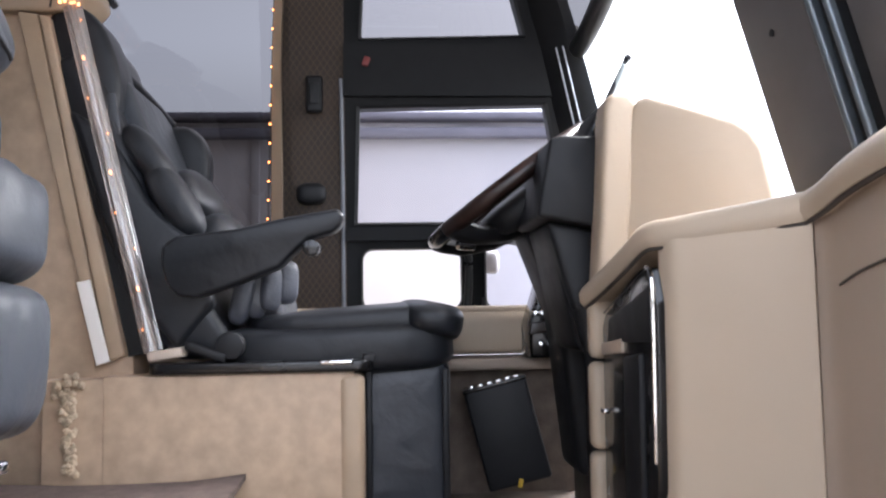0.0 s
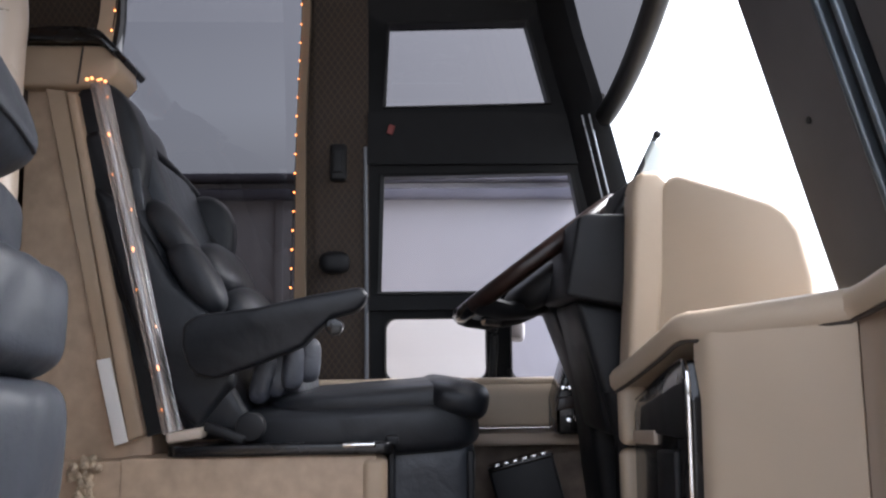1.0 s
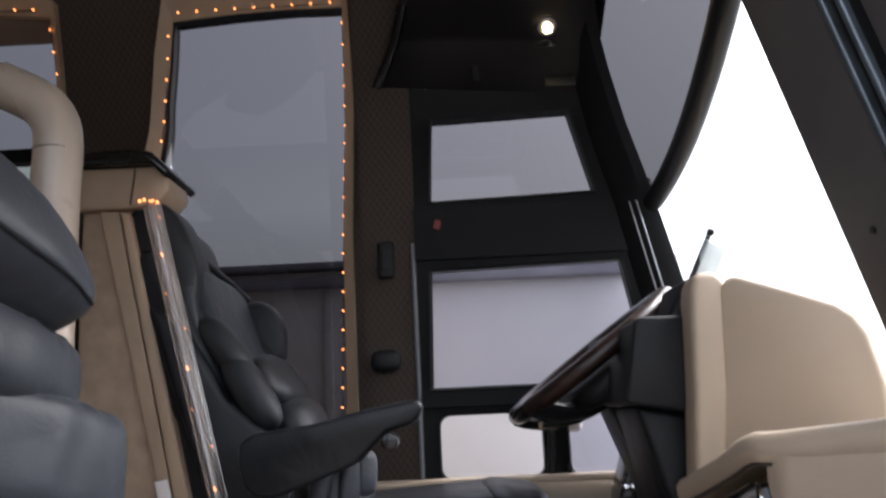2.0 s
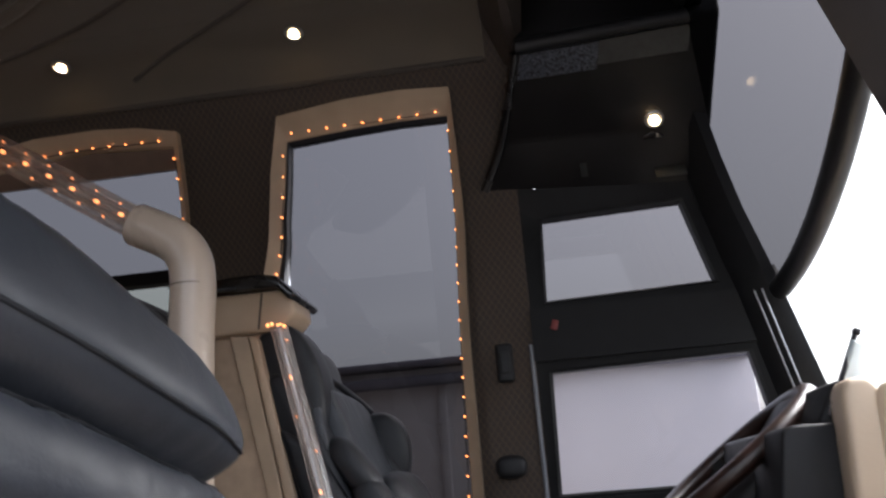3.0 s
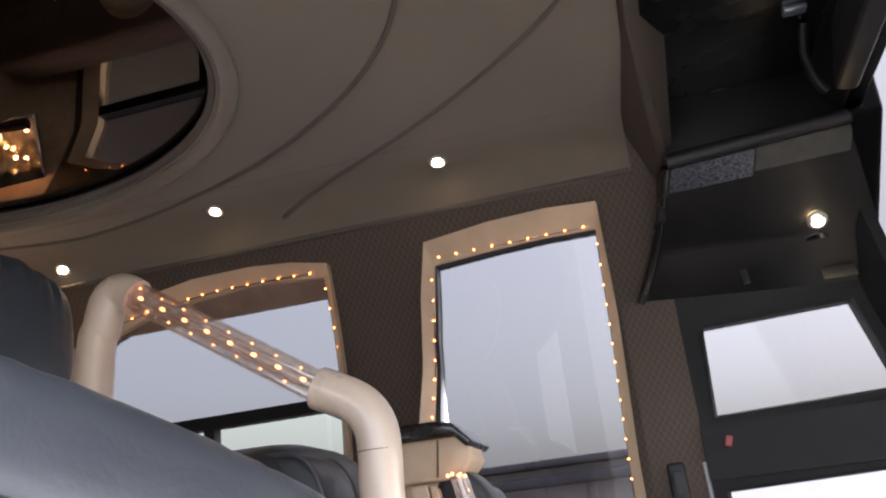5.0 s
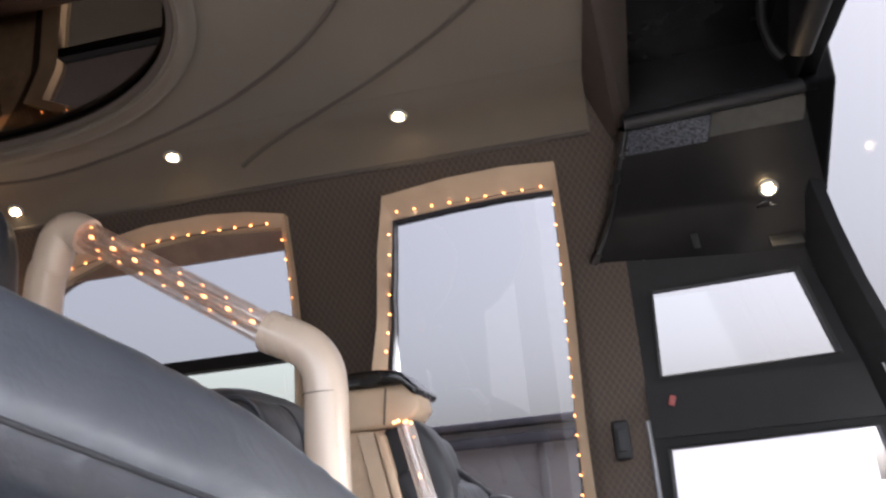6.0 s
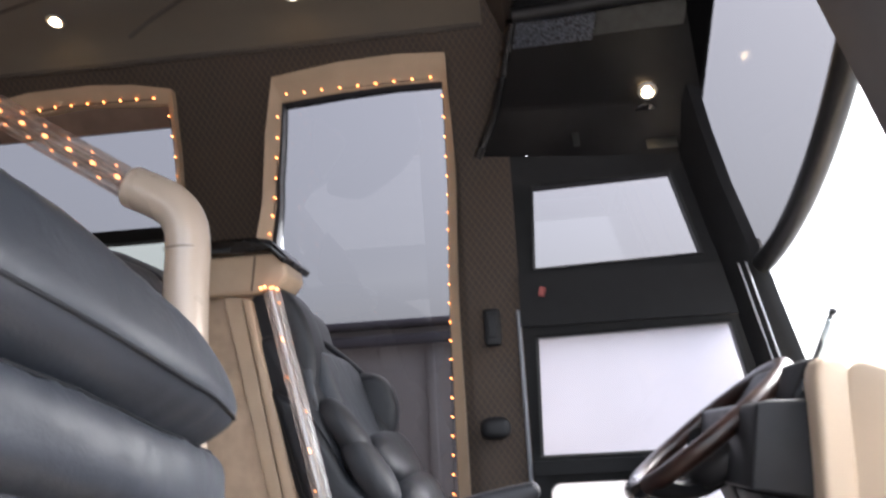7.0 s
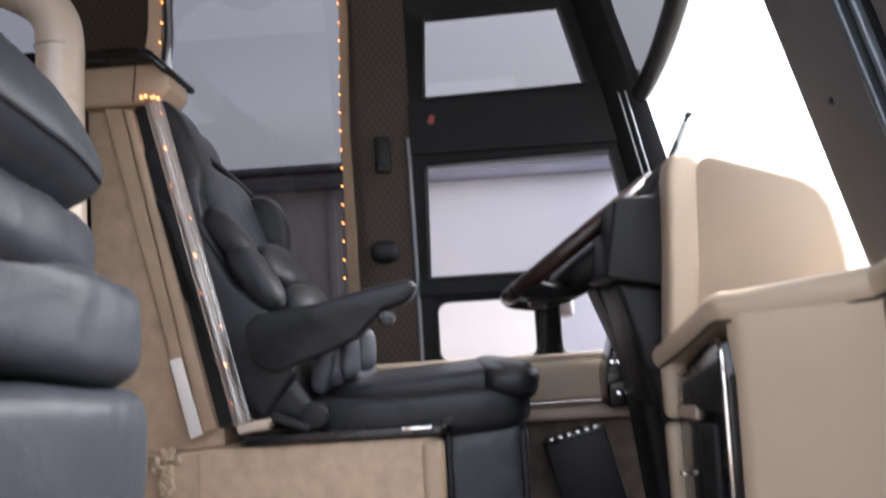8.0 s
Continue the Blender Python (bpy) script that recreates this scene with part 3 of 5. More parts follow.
def shield_pane(name, ys, low, high, mat):
    bm = bmesh.new()
    rows = [(bm.verts.new(shield(y, low(y))), bm.verts.new(shield(y, high(y)))) for y in ys]
    for r, s in zip(rows, rows[1:]):
        bm.faces.new((r[0], s[0], s[1], r[1]))
    glass(name, bm, mat, wind)


shield_pane("lower_pane", np.linspace(1.16, -0.04, 24), lambda y: 0.45, divider_z, GLASS_CLEAR)
shield_pane("upper_pane", np.linspace(1.16, -0.04, 24), divider_z, lambda y: 2.1, GLASS_TOP)
shield_pane("lower_pane", np.linspace(-0.36, -1.3, 6), lambda y: 0.45, lambda y: 1.42, GLASS_CLEAR)
shield_pane("upper_pane", np.linspace(-0.36, -1.3, 6), lambda y: 1.42, lambda y: 2.1, GLASS_TOP)
divider = [shield(y, divider_z(y), 0.012) for y in np.linspace(1.02, 0.03, 22)]
divider = [shield(1.075, 1.30, 0.012), shield(1.068, 1.262, 0.012), shield(1.05, 1.242, 0.012)] + divider
part("divider", sweep(divider, circle(0.030, 14, 0.9, 1.0)), RUBBER, wind, "thick black rubber divider")
part("divider", sweep([shield(y, 1.42, 0.012) for y in (-0.36, -0.8, -1.3)], circle(0.024, 14)), RUBBER, wind, "thick black rubber divider")


def post(name, y0, y1, off0, off1, mat, label="", bevel=0.006, z0=0.5, z1=2.1):
    bm = rbox((off1 - off0, y1 - y0, (z1 - z0) / math.cos(math.atan(0.28))), (0, 0, 0), bevel)
    c = shield((y0 + y1) / 2, (z0 + z1) / 2, (off0 + off1) / 2)
    bm.transform(pose(*c, 0, -math.degrees(math.atan(0.28)), 0))
    return part(name, bm, mat, wind, label)


STEEL = material("dark_steel", (0.16, 0.19, 0.22), rough=0.38, metal=0.8, noise_scale=30, noise_amount=0.15)
post("mullion", -0.138, 0.060, -0.01, 0.05, PILLAR_GREY, "broad charcoal centre post")
post("metal_strip", -0.154, -0.140, -0.01, 0.056, STEEL, "dull steel strip")
post("channel", -0.37, -0.156, -0.01, 0.045, FRAME, "dark channel beside the post")
post("metal_strip", -0.196, -0.184, 0.0, 0.058, STEEL, "dull steel strip")
post("metal_strip", -0.300, -0.225, 0.0, 0.052, PILLAR_GREY, "charcoal channel face")
part("screw", cylinder(shield(-0.03, 0.915, 0.049), shield(-0.03, 0.915, 0.0535), 0.006, 12), RUBBER, wind)
# corner post between the side window and the windshield
bm = bmesh.new()
rows = []
for z in np.linspace(0.45, 2.05, 12):
    y = wall_y(z)
    xs = 0.80 - 0.28 * (z - 0.7)
    rows.append([bm.verts.new(v) for v in ((front_x(z) - 0.012, y - 0.004, z), (front_x(z) + 0.02, y - 0.035, z), (xs - 0.035, y - 0.06, z), (xs - 0.004, y - 0.055, z), (xs + 0.02, y + 0.05, z), (front_x(z) - 0.012, y + 0.06, z))])
for r, s in zip(rows, rows[1:]):
    for j in range(6):
        k = (j + 1) % 6
        bm.faces.new((r[j], r[k], s[k], s[j]))
part("corner_post", bm, FRAME, wind, "black corner post")
for dx, dy in ((0.028, -0.042), (0.045, -0.055)):
    part("channel_strip", pipe([(front_x(z) + dx, wall_y(z) + dy, z) for z in np.linspace(0.6, 1.24, 6)], 0.0026, 8, 2, up=(0, 1, 0)), ALU, wind, "bright metal strip")
part("top_rail", prism([(0.375, 2.13), (0.445, 1.935), (0.50, 1.935), (0.50, 2.13)], "y", -1.3, 0.95, 0.008), FRAME, wind, "black rail along the windshield top")
part("sill", rbox((0.10, 2.4, 0.05), (0.86, -0.08, 0.50), 0.01), FRAME, wind)
structure(part("wall_front", rbox((0.06, 2.56, 1.48), (0.95, -0.08, -0.26), 0), BLACK), "dark front bulkhead below the windshield", "wall")

# ---- overhead console ----
console = thing("overhead_console", "black overhead console above the driver with speckled metal label", "console")
bm = bmesh.new()
LEFT = [(-0.125, 1.035, 1.605), (-0.05, 0.955, 1.72), (0.012, 0.741, 1.89), (0.018, 0.735, 2.10), (0.0, 1.05, 2.10)]
RIGHT = [(0.465, 1.06, 1.565), (0.515, 0.965, 1.70), (0.548, 0.741, 1.918), (0.552, 0.735, 2.10), (0.5, 1.05, 2.10)]
a = [bm.verts.new(p) for p in LEFT]
b = [bm.verts.new(p) for p in RIGHT]
bm.faces.new(a)
bm.faces.new(b[::-1])
for j in range(5):
    k = (j + 1) % 5
    bm.faces.new((a[j], a[k], b[k], b[j]))
bmesh.ops.recalc_face_normals(bm, faces=bm.faces[:])
bmesh.ops.bevel(bm, geom=bm.edges[:], offset=0.012, segments=3, profile=0.5, affect="EDGES")
part("shell", bm, CONSOLE, console)


def slope(x, k, off=0.0):
    """A point on the console's sloping underside: k from its inner edge (0) to the lamp line (1)."""
    l0, l1 = Vector((0.012, 0.741, 1.89)), Vector((-0.05, 0.955, 1.72))
    r0, r1 = Vector((0.548, 0.741, 1.918)), Vector((0.515, 0.965, 1.70))
    p, q = l0.lerp(l1, k), r0.lerp(r1, k)
    s = p.lerp(q, x)
    return s + Vector((0, -0.62, -0.78)) * off


def slope_plate(x0, x1, k0, k1, off):
    bm = bmesh.new()
    top = [bm.verts.new(slope(x, k, off)) for x, k in ((x0, k0), (x1, k0), (x1, k1), (x0, k1))]
    low = [bm.verts.new(slope(x, k, -0.003)) for x, k in ((x0, k0), (x1, k0), (x1, k1), (x0, k1))]
    bm.faces.new(top)
    bm.faces.new(low[::-1])
    for j in range(4):
        k = (j + 1) % 4
        bm.faces.new((top[j], low[j], low[k], top[k]))
    return bm


part("label_plate", slope_plate(0.03, 0.42, 0.07, 0.33, 0.004), PLATE, console, "speckled silver label")
part("label_plate", slope_plate(0.425, 0.86, 0.06, 0.29, 0.004), PLATE_DULL, console, "dull grey label")
part("lip", sweep([slope(x, -0.02, 0.004) for x in np.linspace(0, 0.90, 8)], circle(0.020, 12)), BLACK, console, "rounded black lip")
part("side_bar", pipe([(-0.12, 1.018, 1.605), (-0.055, 0.94, 1.72), (0.008, 0.745, 1.88)], 0.013, 10), GLOSS, console, "rounded black edge bar")
part("reading_lamp", cylinder(slope(0.745, 1.13, -0.012), slope(0.745, 1.13, 0.004), 0.040, 28, 0.036, 0.003), GLOSS, console, "round swivel lamp housing")
part("vent_strip", rbox((0.018, 0.003, 0.10), (0.165, 1.0, 1.64), 0.001, (-30, 0, 0)), PLATE_DULL, console)
part("vent_strip", rbox((0.085, 0.003, 0.06), (0.405, 1.02, 1.605), 0.001, (-30, 0, 0)), PLATE_DULL, console)

bm = bmesh.new()
ends = []
for y, prof in ((0.89, ((-0.085, 2.10), (-0.085, 2.055), (0.0, 1.885), (0.03, 1.885), (0.05, 2.10))), (0.30, ((-0.045, 2.10), (-0.045, 2.057), (-0.037, 2.045), (-0.025, 2.045), (0.05, 2.10))), (-1.28, ((-0.045, 2.10), (-0.045, 2.057), (-0.037, 2.045), (-0.025, 2.045), (0.05, 2.10)))):
    ends.append([bm.verts.new((x, y, z)) for x, z in prof])
for p, q in zip(ends, ends[1:]):
    for k in range(5):
        n = (k + 1) % 5
        bm.faces.new((p[k], p[n], q[n], q[k]))
bm.faces.new(ends[0])
bm.faces.new(ends[-1][::-1])
header = structure(part("header_panel", bm, material("brown_header", (0.036, 0.026, 0.020), rough=0.7, noise_scale=12, noise_amount=0.2, fine=0.1)), "brown upholstered header between ceiling and cab", "trim")
structure(part("cab_headliner", rbox((0.51, 2.3, 0.05), (0.225, -0.15, 2.085), 0.01), GLOSS), "black glossy cab headliner", "ceiling")
screen = thing("overhead_monitor", "black flat monitor hung on a chrome bracket from the headliner", "monitor")
part("panel", rbox((0.05, 0.36, 0.20), (0.42, 0.30, 1.96), 0.012, (0, 12, 0)), BLACK, screen)
part("bracket", pipe([(0.36, 0.50, 2.06), (0.35, 0.52, 2.0), (0.36, 0.53, 1.93), (0.38, 0.54, 1.90)], 0.012, 10), FRAME, screen)
part("fitting", rbox((0.05, 0.03, 0.014), (0.33, 0.42, 2.055), 0.004), STEEL, screen, "dull metal fitting")


# ---- strings of small bulbs ----
def bulb_string(name_label, points):
    s = thing("light_string", name_label, "string lights", "window light strings")
    sample = ball((0, 0, 0), 0.0031, sub=1)
    me = bpy.data.meshes.new("bulb")
    sample.to_mesh(me)
    sample.free()
    me.materials.append(BULB)
    for p in points:
        o = new("bulb", me)
        o.location = p
        o.parent = s
    part("wire", sweep([Vector(p) + Vector((0, 0.006, 0)) for p in points], circle(0.0018, 6), up=(0, 1, 0)), RUBBER, s)
    return s


def on_wall(x, z, out):
    return (x, wall_y(z) - out, z)


pts = [on_wall(-0.252 + 0.047 * (z - 0.75) / 1.07, z, 0.006) for z in np.arange(0.66, 1.82, 0.0535)]
bulb_string("warm bulb string up the tall window's front side", pts)
pts = [on_wall(-0.796 + 0.10 * max(0, (z - 1.25) / 0.55), z, 0.012) for z in np.arange(1.0, 1.81, 0.055)]
bulb_string("warm bulb string up the tall window's rear side", pts)
pts = [on_wall(x, 1.826 + 0.012 * (x + 0.68), 0.013) for x in np.linspace(-0.665, -0.235, 9)]
bulb_string("row of small warm bulbs under the arch of the tall window", pts)
pts = [on_wall(x, 1.852 - 0.16 * max(0, (-1.35 - x)) ** 1.5 - 0.03 * max(0, x + 1.2), 0.020) for x in np.arange(-1.9, -1.05, 0.052)]
bulb_string("row of small warm bulbs under the arch of the lounge window", pts)
pts = [on_wall(-1.033 - 0.01 * (1.8 - z), z, 0.014) for z in np.arange(1.25, 1.82, 0.055)]
bulb_string("string of small warm bulbs down the lounge window frame", pts)

# ---- crystal sconce in the lounge, seen in the ceiling mirror ----
sconce = thing("crystal_sconce", "square crystal wall sconce with warm bulbs in the lounge", "wall lamp")
part("back_plate", rbox((0.20, 0.02, 0.24), (-2.20, 0.955, 1.64), 0.004, (-18, 0, 0)), CHROME, sconce)
rng = random.Random(8)
for i in range(5):
    for k in range(5):
        glass("crystal", rbox((0.030, 0.030, 0.034), (-2.276 + 0.038 * i, 0.90 - 0.012 * (i % 2), 1.56 + 0.040 * k), 0.006, (rng.random() * 40, rng.random() * 40, 45), 1), ACRYLIC, sconce)
for i in range(4):
    part("bulb", ball((-2.26 + 0.04 * i, 0.925, 1.58 + 0.05 * (i % 3)), 0.010), SCONCE_GLOW, sconce)
cornice = structure(part("trim", sweep([(-2.08, 0.86, 1.60), (-2.45, 0.80, 1.60), (-2.45, 0.45, 1.60)], circle(0.02, 8)), BLACK), "black cornice edge in the lounge", "trim")

# ---- switches on the quilted pillar ----
box1 = thing("wall_switch", "black rounded wall switch box on quilted pillar", "switch")
part("body", rbox((0.048, 0.022, 0.108), (-0.113, wall_y(1.115) - 0.018, 1.115), 0.010), BLACK, box1)
part("rocker", rbox((0.026, 0.008, 0.062), (-0.113, wall_y(1.115) - 0.031, 1.115), 0.003), BLACK, box1)
box2 = thing("wall_speaker", "round black speaker cap on quilted pillar", "speaker")
part("body", pillow((0.085, 0.05, 0.062), (-0.125, wall_y(0.83) - 0.02, 0.835), power=0.7), BLACK, box2)

# ---- partition behind the driver ----
partition = thing("partition", "tan laminate partition behind the driver seat with sloping front edge", "partition")
FY = 0.60
part("panel", prism([(-0.76, 0.0), (-0.45, 0.0), (-0.462, 0.40), (-0.60, 1.20), (-0.76, 1.20)], "y", FY, FY + 0.13, 0.004), LAMINATE, partition)
part("back_panel", rbox((0.05, 0.36, 1.2), (-0.735, 0.93, 0.6), 0.01), BLACK, partition, "black back panel")
part("moulding", prism([(-0.528, 0.394), (-0.506, 0.399), (-0.666, 1.158), (-0.710, 1.163)], "y", FY - 0.030, FY + 0.01, 0.004), TRIM_TAN, partition, "tan sloping moulding")
part("moulding", prism([(-0.503, 0.400), (-0.470, 0.412), (-0.640, 1.150), (-0.663, 1.157)], "y", FY - 0.036, FY + 0.01, 0.006), TRIM_TAN, partition, "tan sloping moulding")
part("dark_gap", prism([(-0.470, 0.408), (-0.440, 0.415), (-0.608, 1.17), (-0.640, 1.165)], "y", FY - 0.008, FY + 0.3), RUBBER, partition, "black recessed strip")
# sharp-edged white patch laid over the foot of the first moulding
part("white_patch", prism([(-0.529, 0.392), (-0.501, 0.401), (-0.545, 0.575), (-0.573, 0.570)], "y", FY - 0.036, FY - 0.029, 0.002), WHITE, partition, "white sharp-edged patch at the moulding's foot")
part("head_block", prism([(-0.765, 1.165), (-0.62, 1.165), (-0.575, 1.178), (-0.552, 1.205), (-0.560, 1.245), (-0.585, 1.262), (-0.765, 1.262)], "y", FY - 0.03, FY + 0.11, 0.010), TRIM_TAN, partition, "tan faceted head block")
part("head_seam", rbox((0.004, 0.004, 0.085), (-0.635, FY - 0.031, 1.214), 0.001, (0, 6, 0)), GROOVE, partition)
part("cap", prism([(-0.79, 1.264), (-0.79, 1.290), (-0.70, 1.298), (-0.635, 1.298), (-0.590, 1.290), (-0.546, 1.244), (-0.560, 1.230), (-0.590, 1.262)], "y", FY - 0.052, FY + 0.15, 0.006), GLOSS, partition, "black faceted cap with a turned-down tip")


def lit_tube(name, label, p, q, r, bulbs, crown=0):
    """A clear ribbed acrylic grab tube with warm bulbs in it."""
    t = thing(name, label, "grab rail", "lit grab rails")
    p, q = Vector(p), Vector(q)
    sec = []
    for i in range(32):
        a = 2 * math.pi * i / 32
        k = r * (1.0 if i % 4 < 2 else 0.84)
        sec.append((k * math.cos(a), k * math.sin(a)))
    glass("acrylic_tube", sweep([p.lerp(q, s) for s in np.linspace(0, 1, 6)], sec), ACRYLIC, t)
    glass("acrylic_core", sweep([p.lerp(q, s) for s in np.linspace(0, 1, 4)], circle(r * 0.55, 10)), ACRYLIC, t)
    d = (q - p).normalized()
    side = d.cross(Vector((0, 1, 0))).normalized()
    sample = ball((0, 0, 0), 0.0045, sub=1)
    me = bpy.data.meshes.new("bulb")
    sample.to_mesh(me)
    sample.free()
    me.materials.append(BULB_DIM)
    for i in range(bulbs):
        o = new("bulb", me)
        k = (i + 0.6) / bulbs
        o.location = p.lerp(q, k) + side * r * (0.55, -0.05, -0.62)[i % 3] + Vector((0, -r * (0.2, 0.6, 0.3)[i % 3], 0))
        o.rotation_mode = "QUATERNION"
        o.rotation_quaternion = d.to_track_quat("Z", "Y")
        o.scale = Vector((1, 1, 1.7)) * (0.55, 1.05, 0.5)[i % 3] * (0.75 if r < 0.03 else 1.0)
        o.parent = t
    for i in range(crown):
        o = new("bulb", me)
        o.location = q + d * (0.010 - 0.007 * (i % 3)) + side * r * (0.9, -0.2, -0.9, 0.4, -0.5)[i % 5] + Vector((0, -r * 0.9, 0))
        o.scale = Vector((1.0, 1.0, 1.0)) * (0.9, 0.7, 0.85)[i % 3]
        o.parent = t
    return t


lit_tube("grab_tube", "clear acrylic grab tube with warm bulbs on the sloping partition edge", (-0.404, FY - 0.055, 0.420), (-0.586, FY - 0.045, 1.166), 0.0205, 9, 5)
foot = thing("tube_foot", "cream plastic foot block under the acrylic grab tube", "bracket")
part("block", rbox((0.075, 0.06, 0.022), (-0.378, FY - 0.04, 0.414), 0.007, (0, -8, 0)), RAIL, foot)

# ---- wool fringe and rail bracket low on the partition ----
fringe = thing("wool_fringe", "curly cream wool fringe hanging by the partition foot", "fringe", kind="stuff")
bms = []
rng = random.Random(3)
for i in range(90):
    z = 0.17 + 0.21 * rng.random()
    x = -0.575 + (0.012 if z < 0.33 else 0.028) * (rng.random() - 0.5) * 2 + 0.03 * (0.36 - z)
    bms.append(ball((x, 0.522 + 0.018 * rng.random(), z), 0.006 + 0.004 * rng.random(), sub=1))
fr = part("strands", join(*bms), FRINGE, fringe)
fr["kind"] = "stuff"

# ---- box beside the driver seat ----
BY = 0.535
seat_box = thing("seat_box", "tan laminate box beside the driver seat with black trim plate", "cabinet")
part("body", rbox((0.52, 0.10, 0.40), (-0.245, BY + 0.05, 0.17), 0.004), LAMINATE, seat_box)
part("corner_post", rbox((0.055, 0.115, 0.398), (0.010, BY + 0.052, 0.168), 0.018, seg=4), TRIM_TAN, seat_box, "rounded tan corner post")
part("side_panel", rbox((0.14, 0.10, 0.40), (-0.56, BY + 0.055, 0.165), 0.004), LAMINATE, seat_box)
plate = part("trim_plate", prism(corners(-0.415, 0.0, 0.055, 0.085, 0.03), "z", 0.372, 0.396, 0.008), GLOSS, seat_box, "glossy black trim plate")
plate.location = (0, BY - 0.015, 0)
part("handle", rbox((0.07, 0.012, 0.012), (-0.02, BY - 0.014, 0.392), 0.005), CHROME, seat_box, "chrome latch")
part("switch", rbox((0.028, 0.04, 0.02), (0.047, BY + 0.02, 0.398), 0.005), BLACK, seat_box)

# ---- aisle platform and rug ----
structure(part("aisle_platform", rbox((3.6, 1.25, 0.20), (-2.02, -0.115, 0.03), 0.02), VINYL), "beige raised aisle platform", "floor")
rug = thing("rug", "brown carpet runner lying on the raised aisle, edges curled", "rug")
bm = bmesh.new()
bmesh.ops.create_grid(bm, x_segments=60, y_segments=30, size=1, matrix=Matrix.Diagonal((0.62, 0.34, 1, 1)))
for v in bm.verts:
    e = max(0, abs(v.co.x) - 0.5) + max(0, abs(v.co.y) - 0.24)
    v.co.z = 0.145 + 0.008 * noise.noise(v.co * 4.0) + 0.09 * e
bmesh.ops.solidify(bm, geom=bm.faces[:], thickness=0.012)
bm.transform(Matrix.Translation((-0.83, 0.19, 0)))
part("carpet_sheet", bm, CARPET, rug)

# ---- grab rail by the passenger seat ----
RY = 0.33
rail = thing("hand_rail", "cream painted bent hand rail beside the passenger seat", "grab rail", "lit grab rails")
part("front_post", pipe([(-0.693, RY, 0.13), (-0.693, RY, 0.6), (-0.693, RY, 1.10), (-0.690, RY, 1.225), (-0.70, RY, 1.285), (-0.735, RY, 1.328), (-0.815, RY, 1.371)], 0.046, 24, 8, up=(0, 1, 0)), RAIL, rail)
part("elbow_seam", sweep([Vector((-0.6925, RY, 1.222)) + Vector((0.0465 * math.cos(a), 0.0465 * math.sin(a), 0)) for a in np.linspace(0, 2 * math.pi, 29)[:-1]], circle(0.0012, 6), closed=True), GROOVE, rail)
part("rear_post", pipe([(-1.378, RY, 0.13), (-1.378, RY, 0.9), (-1.372, RY, 1.50), (-1.355, RY, 1.60), (-1.335, RY, 1.665), (-1.30, RY, 1.678), (-1.262, RY, 1.656)], 0.044, 24, 8, up=(0, 1, 0)), RAIL, rail)
lit_tube("grab_tube", "clear ribbed acrylic grab tube with warm bulbs between cream rail ends", (-0.812, RY, 1.370), (-1.265, RY, 1.660), 0.035, 24)

# ---- passenger seat, near: its cushions run away from the door and fan down to one end ----
def roll_along(path, hw, hh, power=0.6, end=0.06, tilt=0.0, nu=44, ny=110, wrinkle=0.003, gather=0.0, seed=0, trace=None):
    """A stuffed roll of half width hw and half height hh along a path, with rounded ends and gathers across it; trace: the angle of a seam, which is returned too."""
    pts = smooth_path(path, 14)
    run = [0.0]
    for p, q in zip(pts, pts[1:]):
        run.append(run[-1] + (q - p).length)
    total = run[-1]
    bm = bmesh.new()
    rings = []
    i = 0
    for j in range(ny + 1):
        u = 0.5 - 0.5 * math.cos(math.pi * j / ny)
        s = total * (0.35 * u + 0.65 * j / ny)
        while i < len(run) - 2 and run[i + 1] < s:
            i += 1
        k = (s - run[i]) / max(1e-6, run[i + 1] - run[i])
        c = pts[i].lerp(pts[i + 1], k)
        d = (pts[i + 1] - pts[i]).normalized()
        side = d.cross(Vector((0, 0, 1))).normalized()
        up = side.cross(d)
        turn = Matrix.Rotation(radians(tilt), 3, d)
        side, up = turn @ side, turn @ up
        e = min(s, total - s)
        f = 1.0 if e > end else math.sqrt(max(0.0, 1 - (1 - e / end) ** 2))
        f = max(f, 0.015)
        f = 0.62 + 0.38 * f if f > 0.45 else f * 0.791 / 0.45
        high = hh if isinstance(hh, float) else hh[0] + (hh[1] - hh[0]) * min(1.0, s / 0.38) ** 0.7
        ring = []
        for n in range(nu):
            a = 2 * math.pi * n / nu
            x, z = math.cos(a), math.sin(a)
            x, z = math.copysign(abs(x) ** power, x), math.copysign(abs(z) ** power, z)
            w = wrinkle * (noise.noise(Vector((s * 9 + seed, x * 1.5, z * 1.5))) + 0.5 * noise.noise(Vector((s * 21, x * 3, z * 3 + seed))))
            if gather:
                fold = noise.noise(Vector((s * 60 + seed, z * 0.6, seed)))
                w += gather * fold * max(0.0, noise.noise(Vector((s * 6 + seed, z * 1.2, 3.1))) + 0.35) * (0.4 + 0.6 * abs(z))
            ring.append(bm.verts.new(c + side * (x * (hw + w) * f) + up * (z * (high + w) * f)))
        rings.append(ring)
    for r, q in zip(rings, rings[1:]):
        for n in range(nu):
            k = (n + 1) % nu
            bm.faces.new((r[n], r[k], q[k], q[n]))
    bm.faces.new(rings[0])
    bm.faces.new(rings[-1][::-1])
    if trace is None:
        return bm
    n = round(trace / 360 * nu)
    return bm, [r[n].co.copy() for r in rings[6:-6:2]]


def behind(face, depth):
    return [(x - depth, y, z) for x, y, z in face]


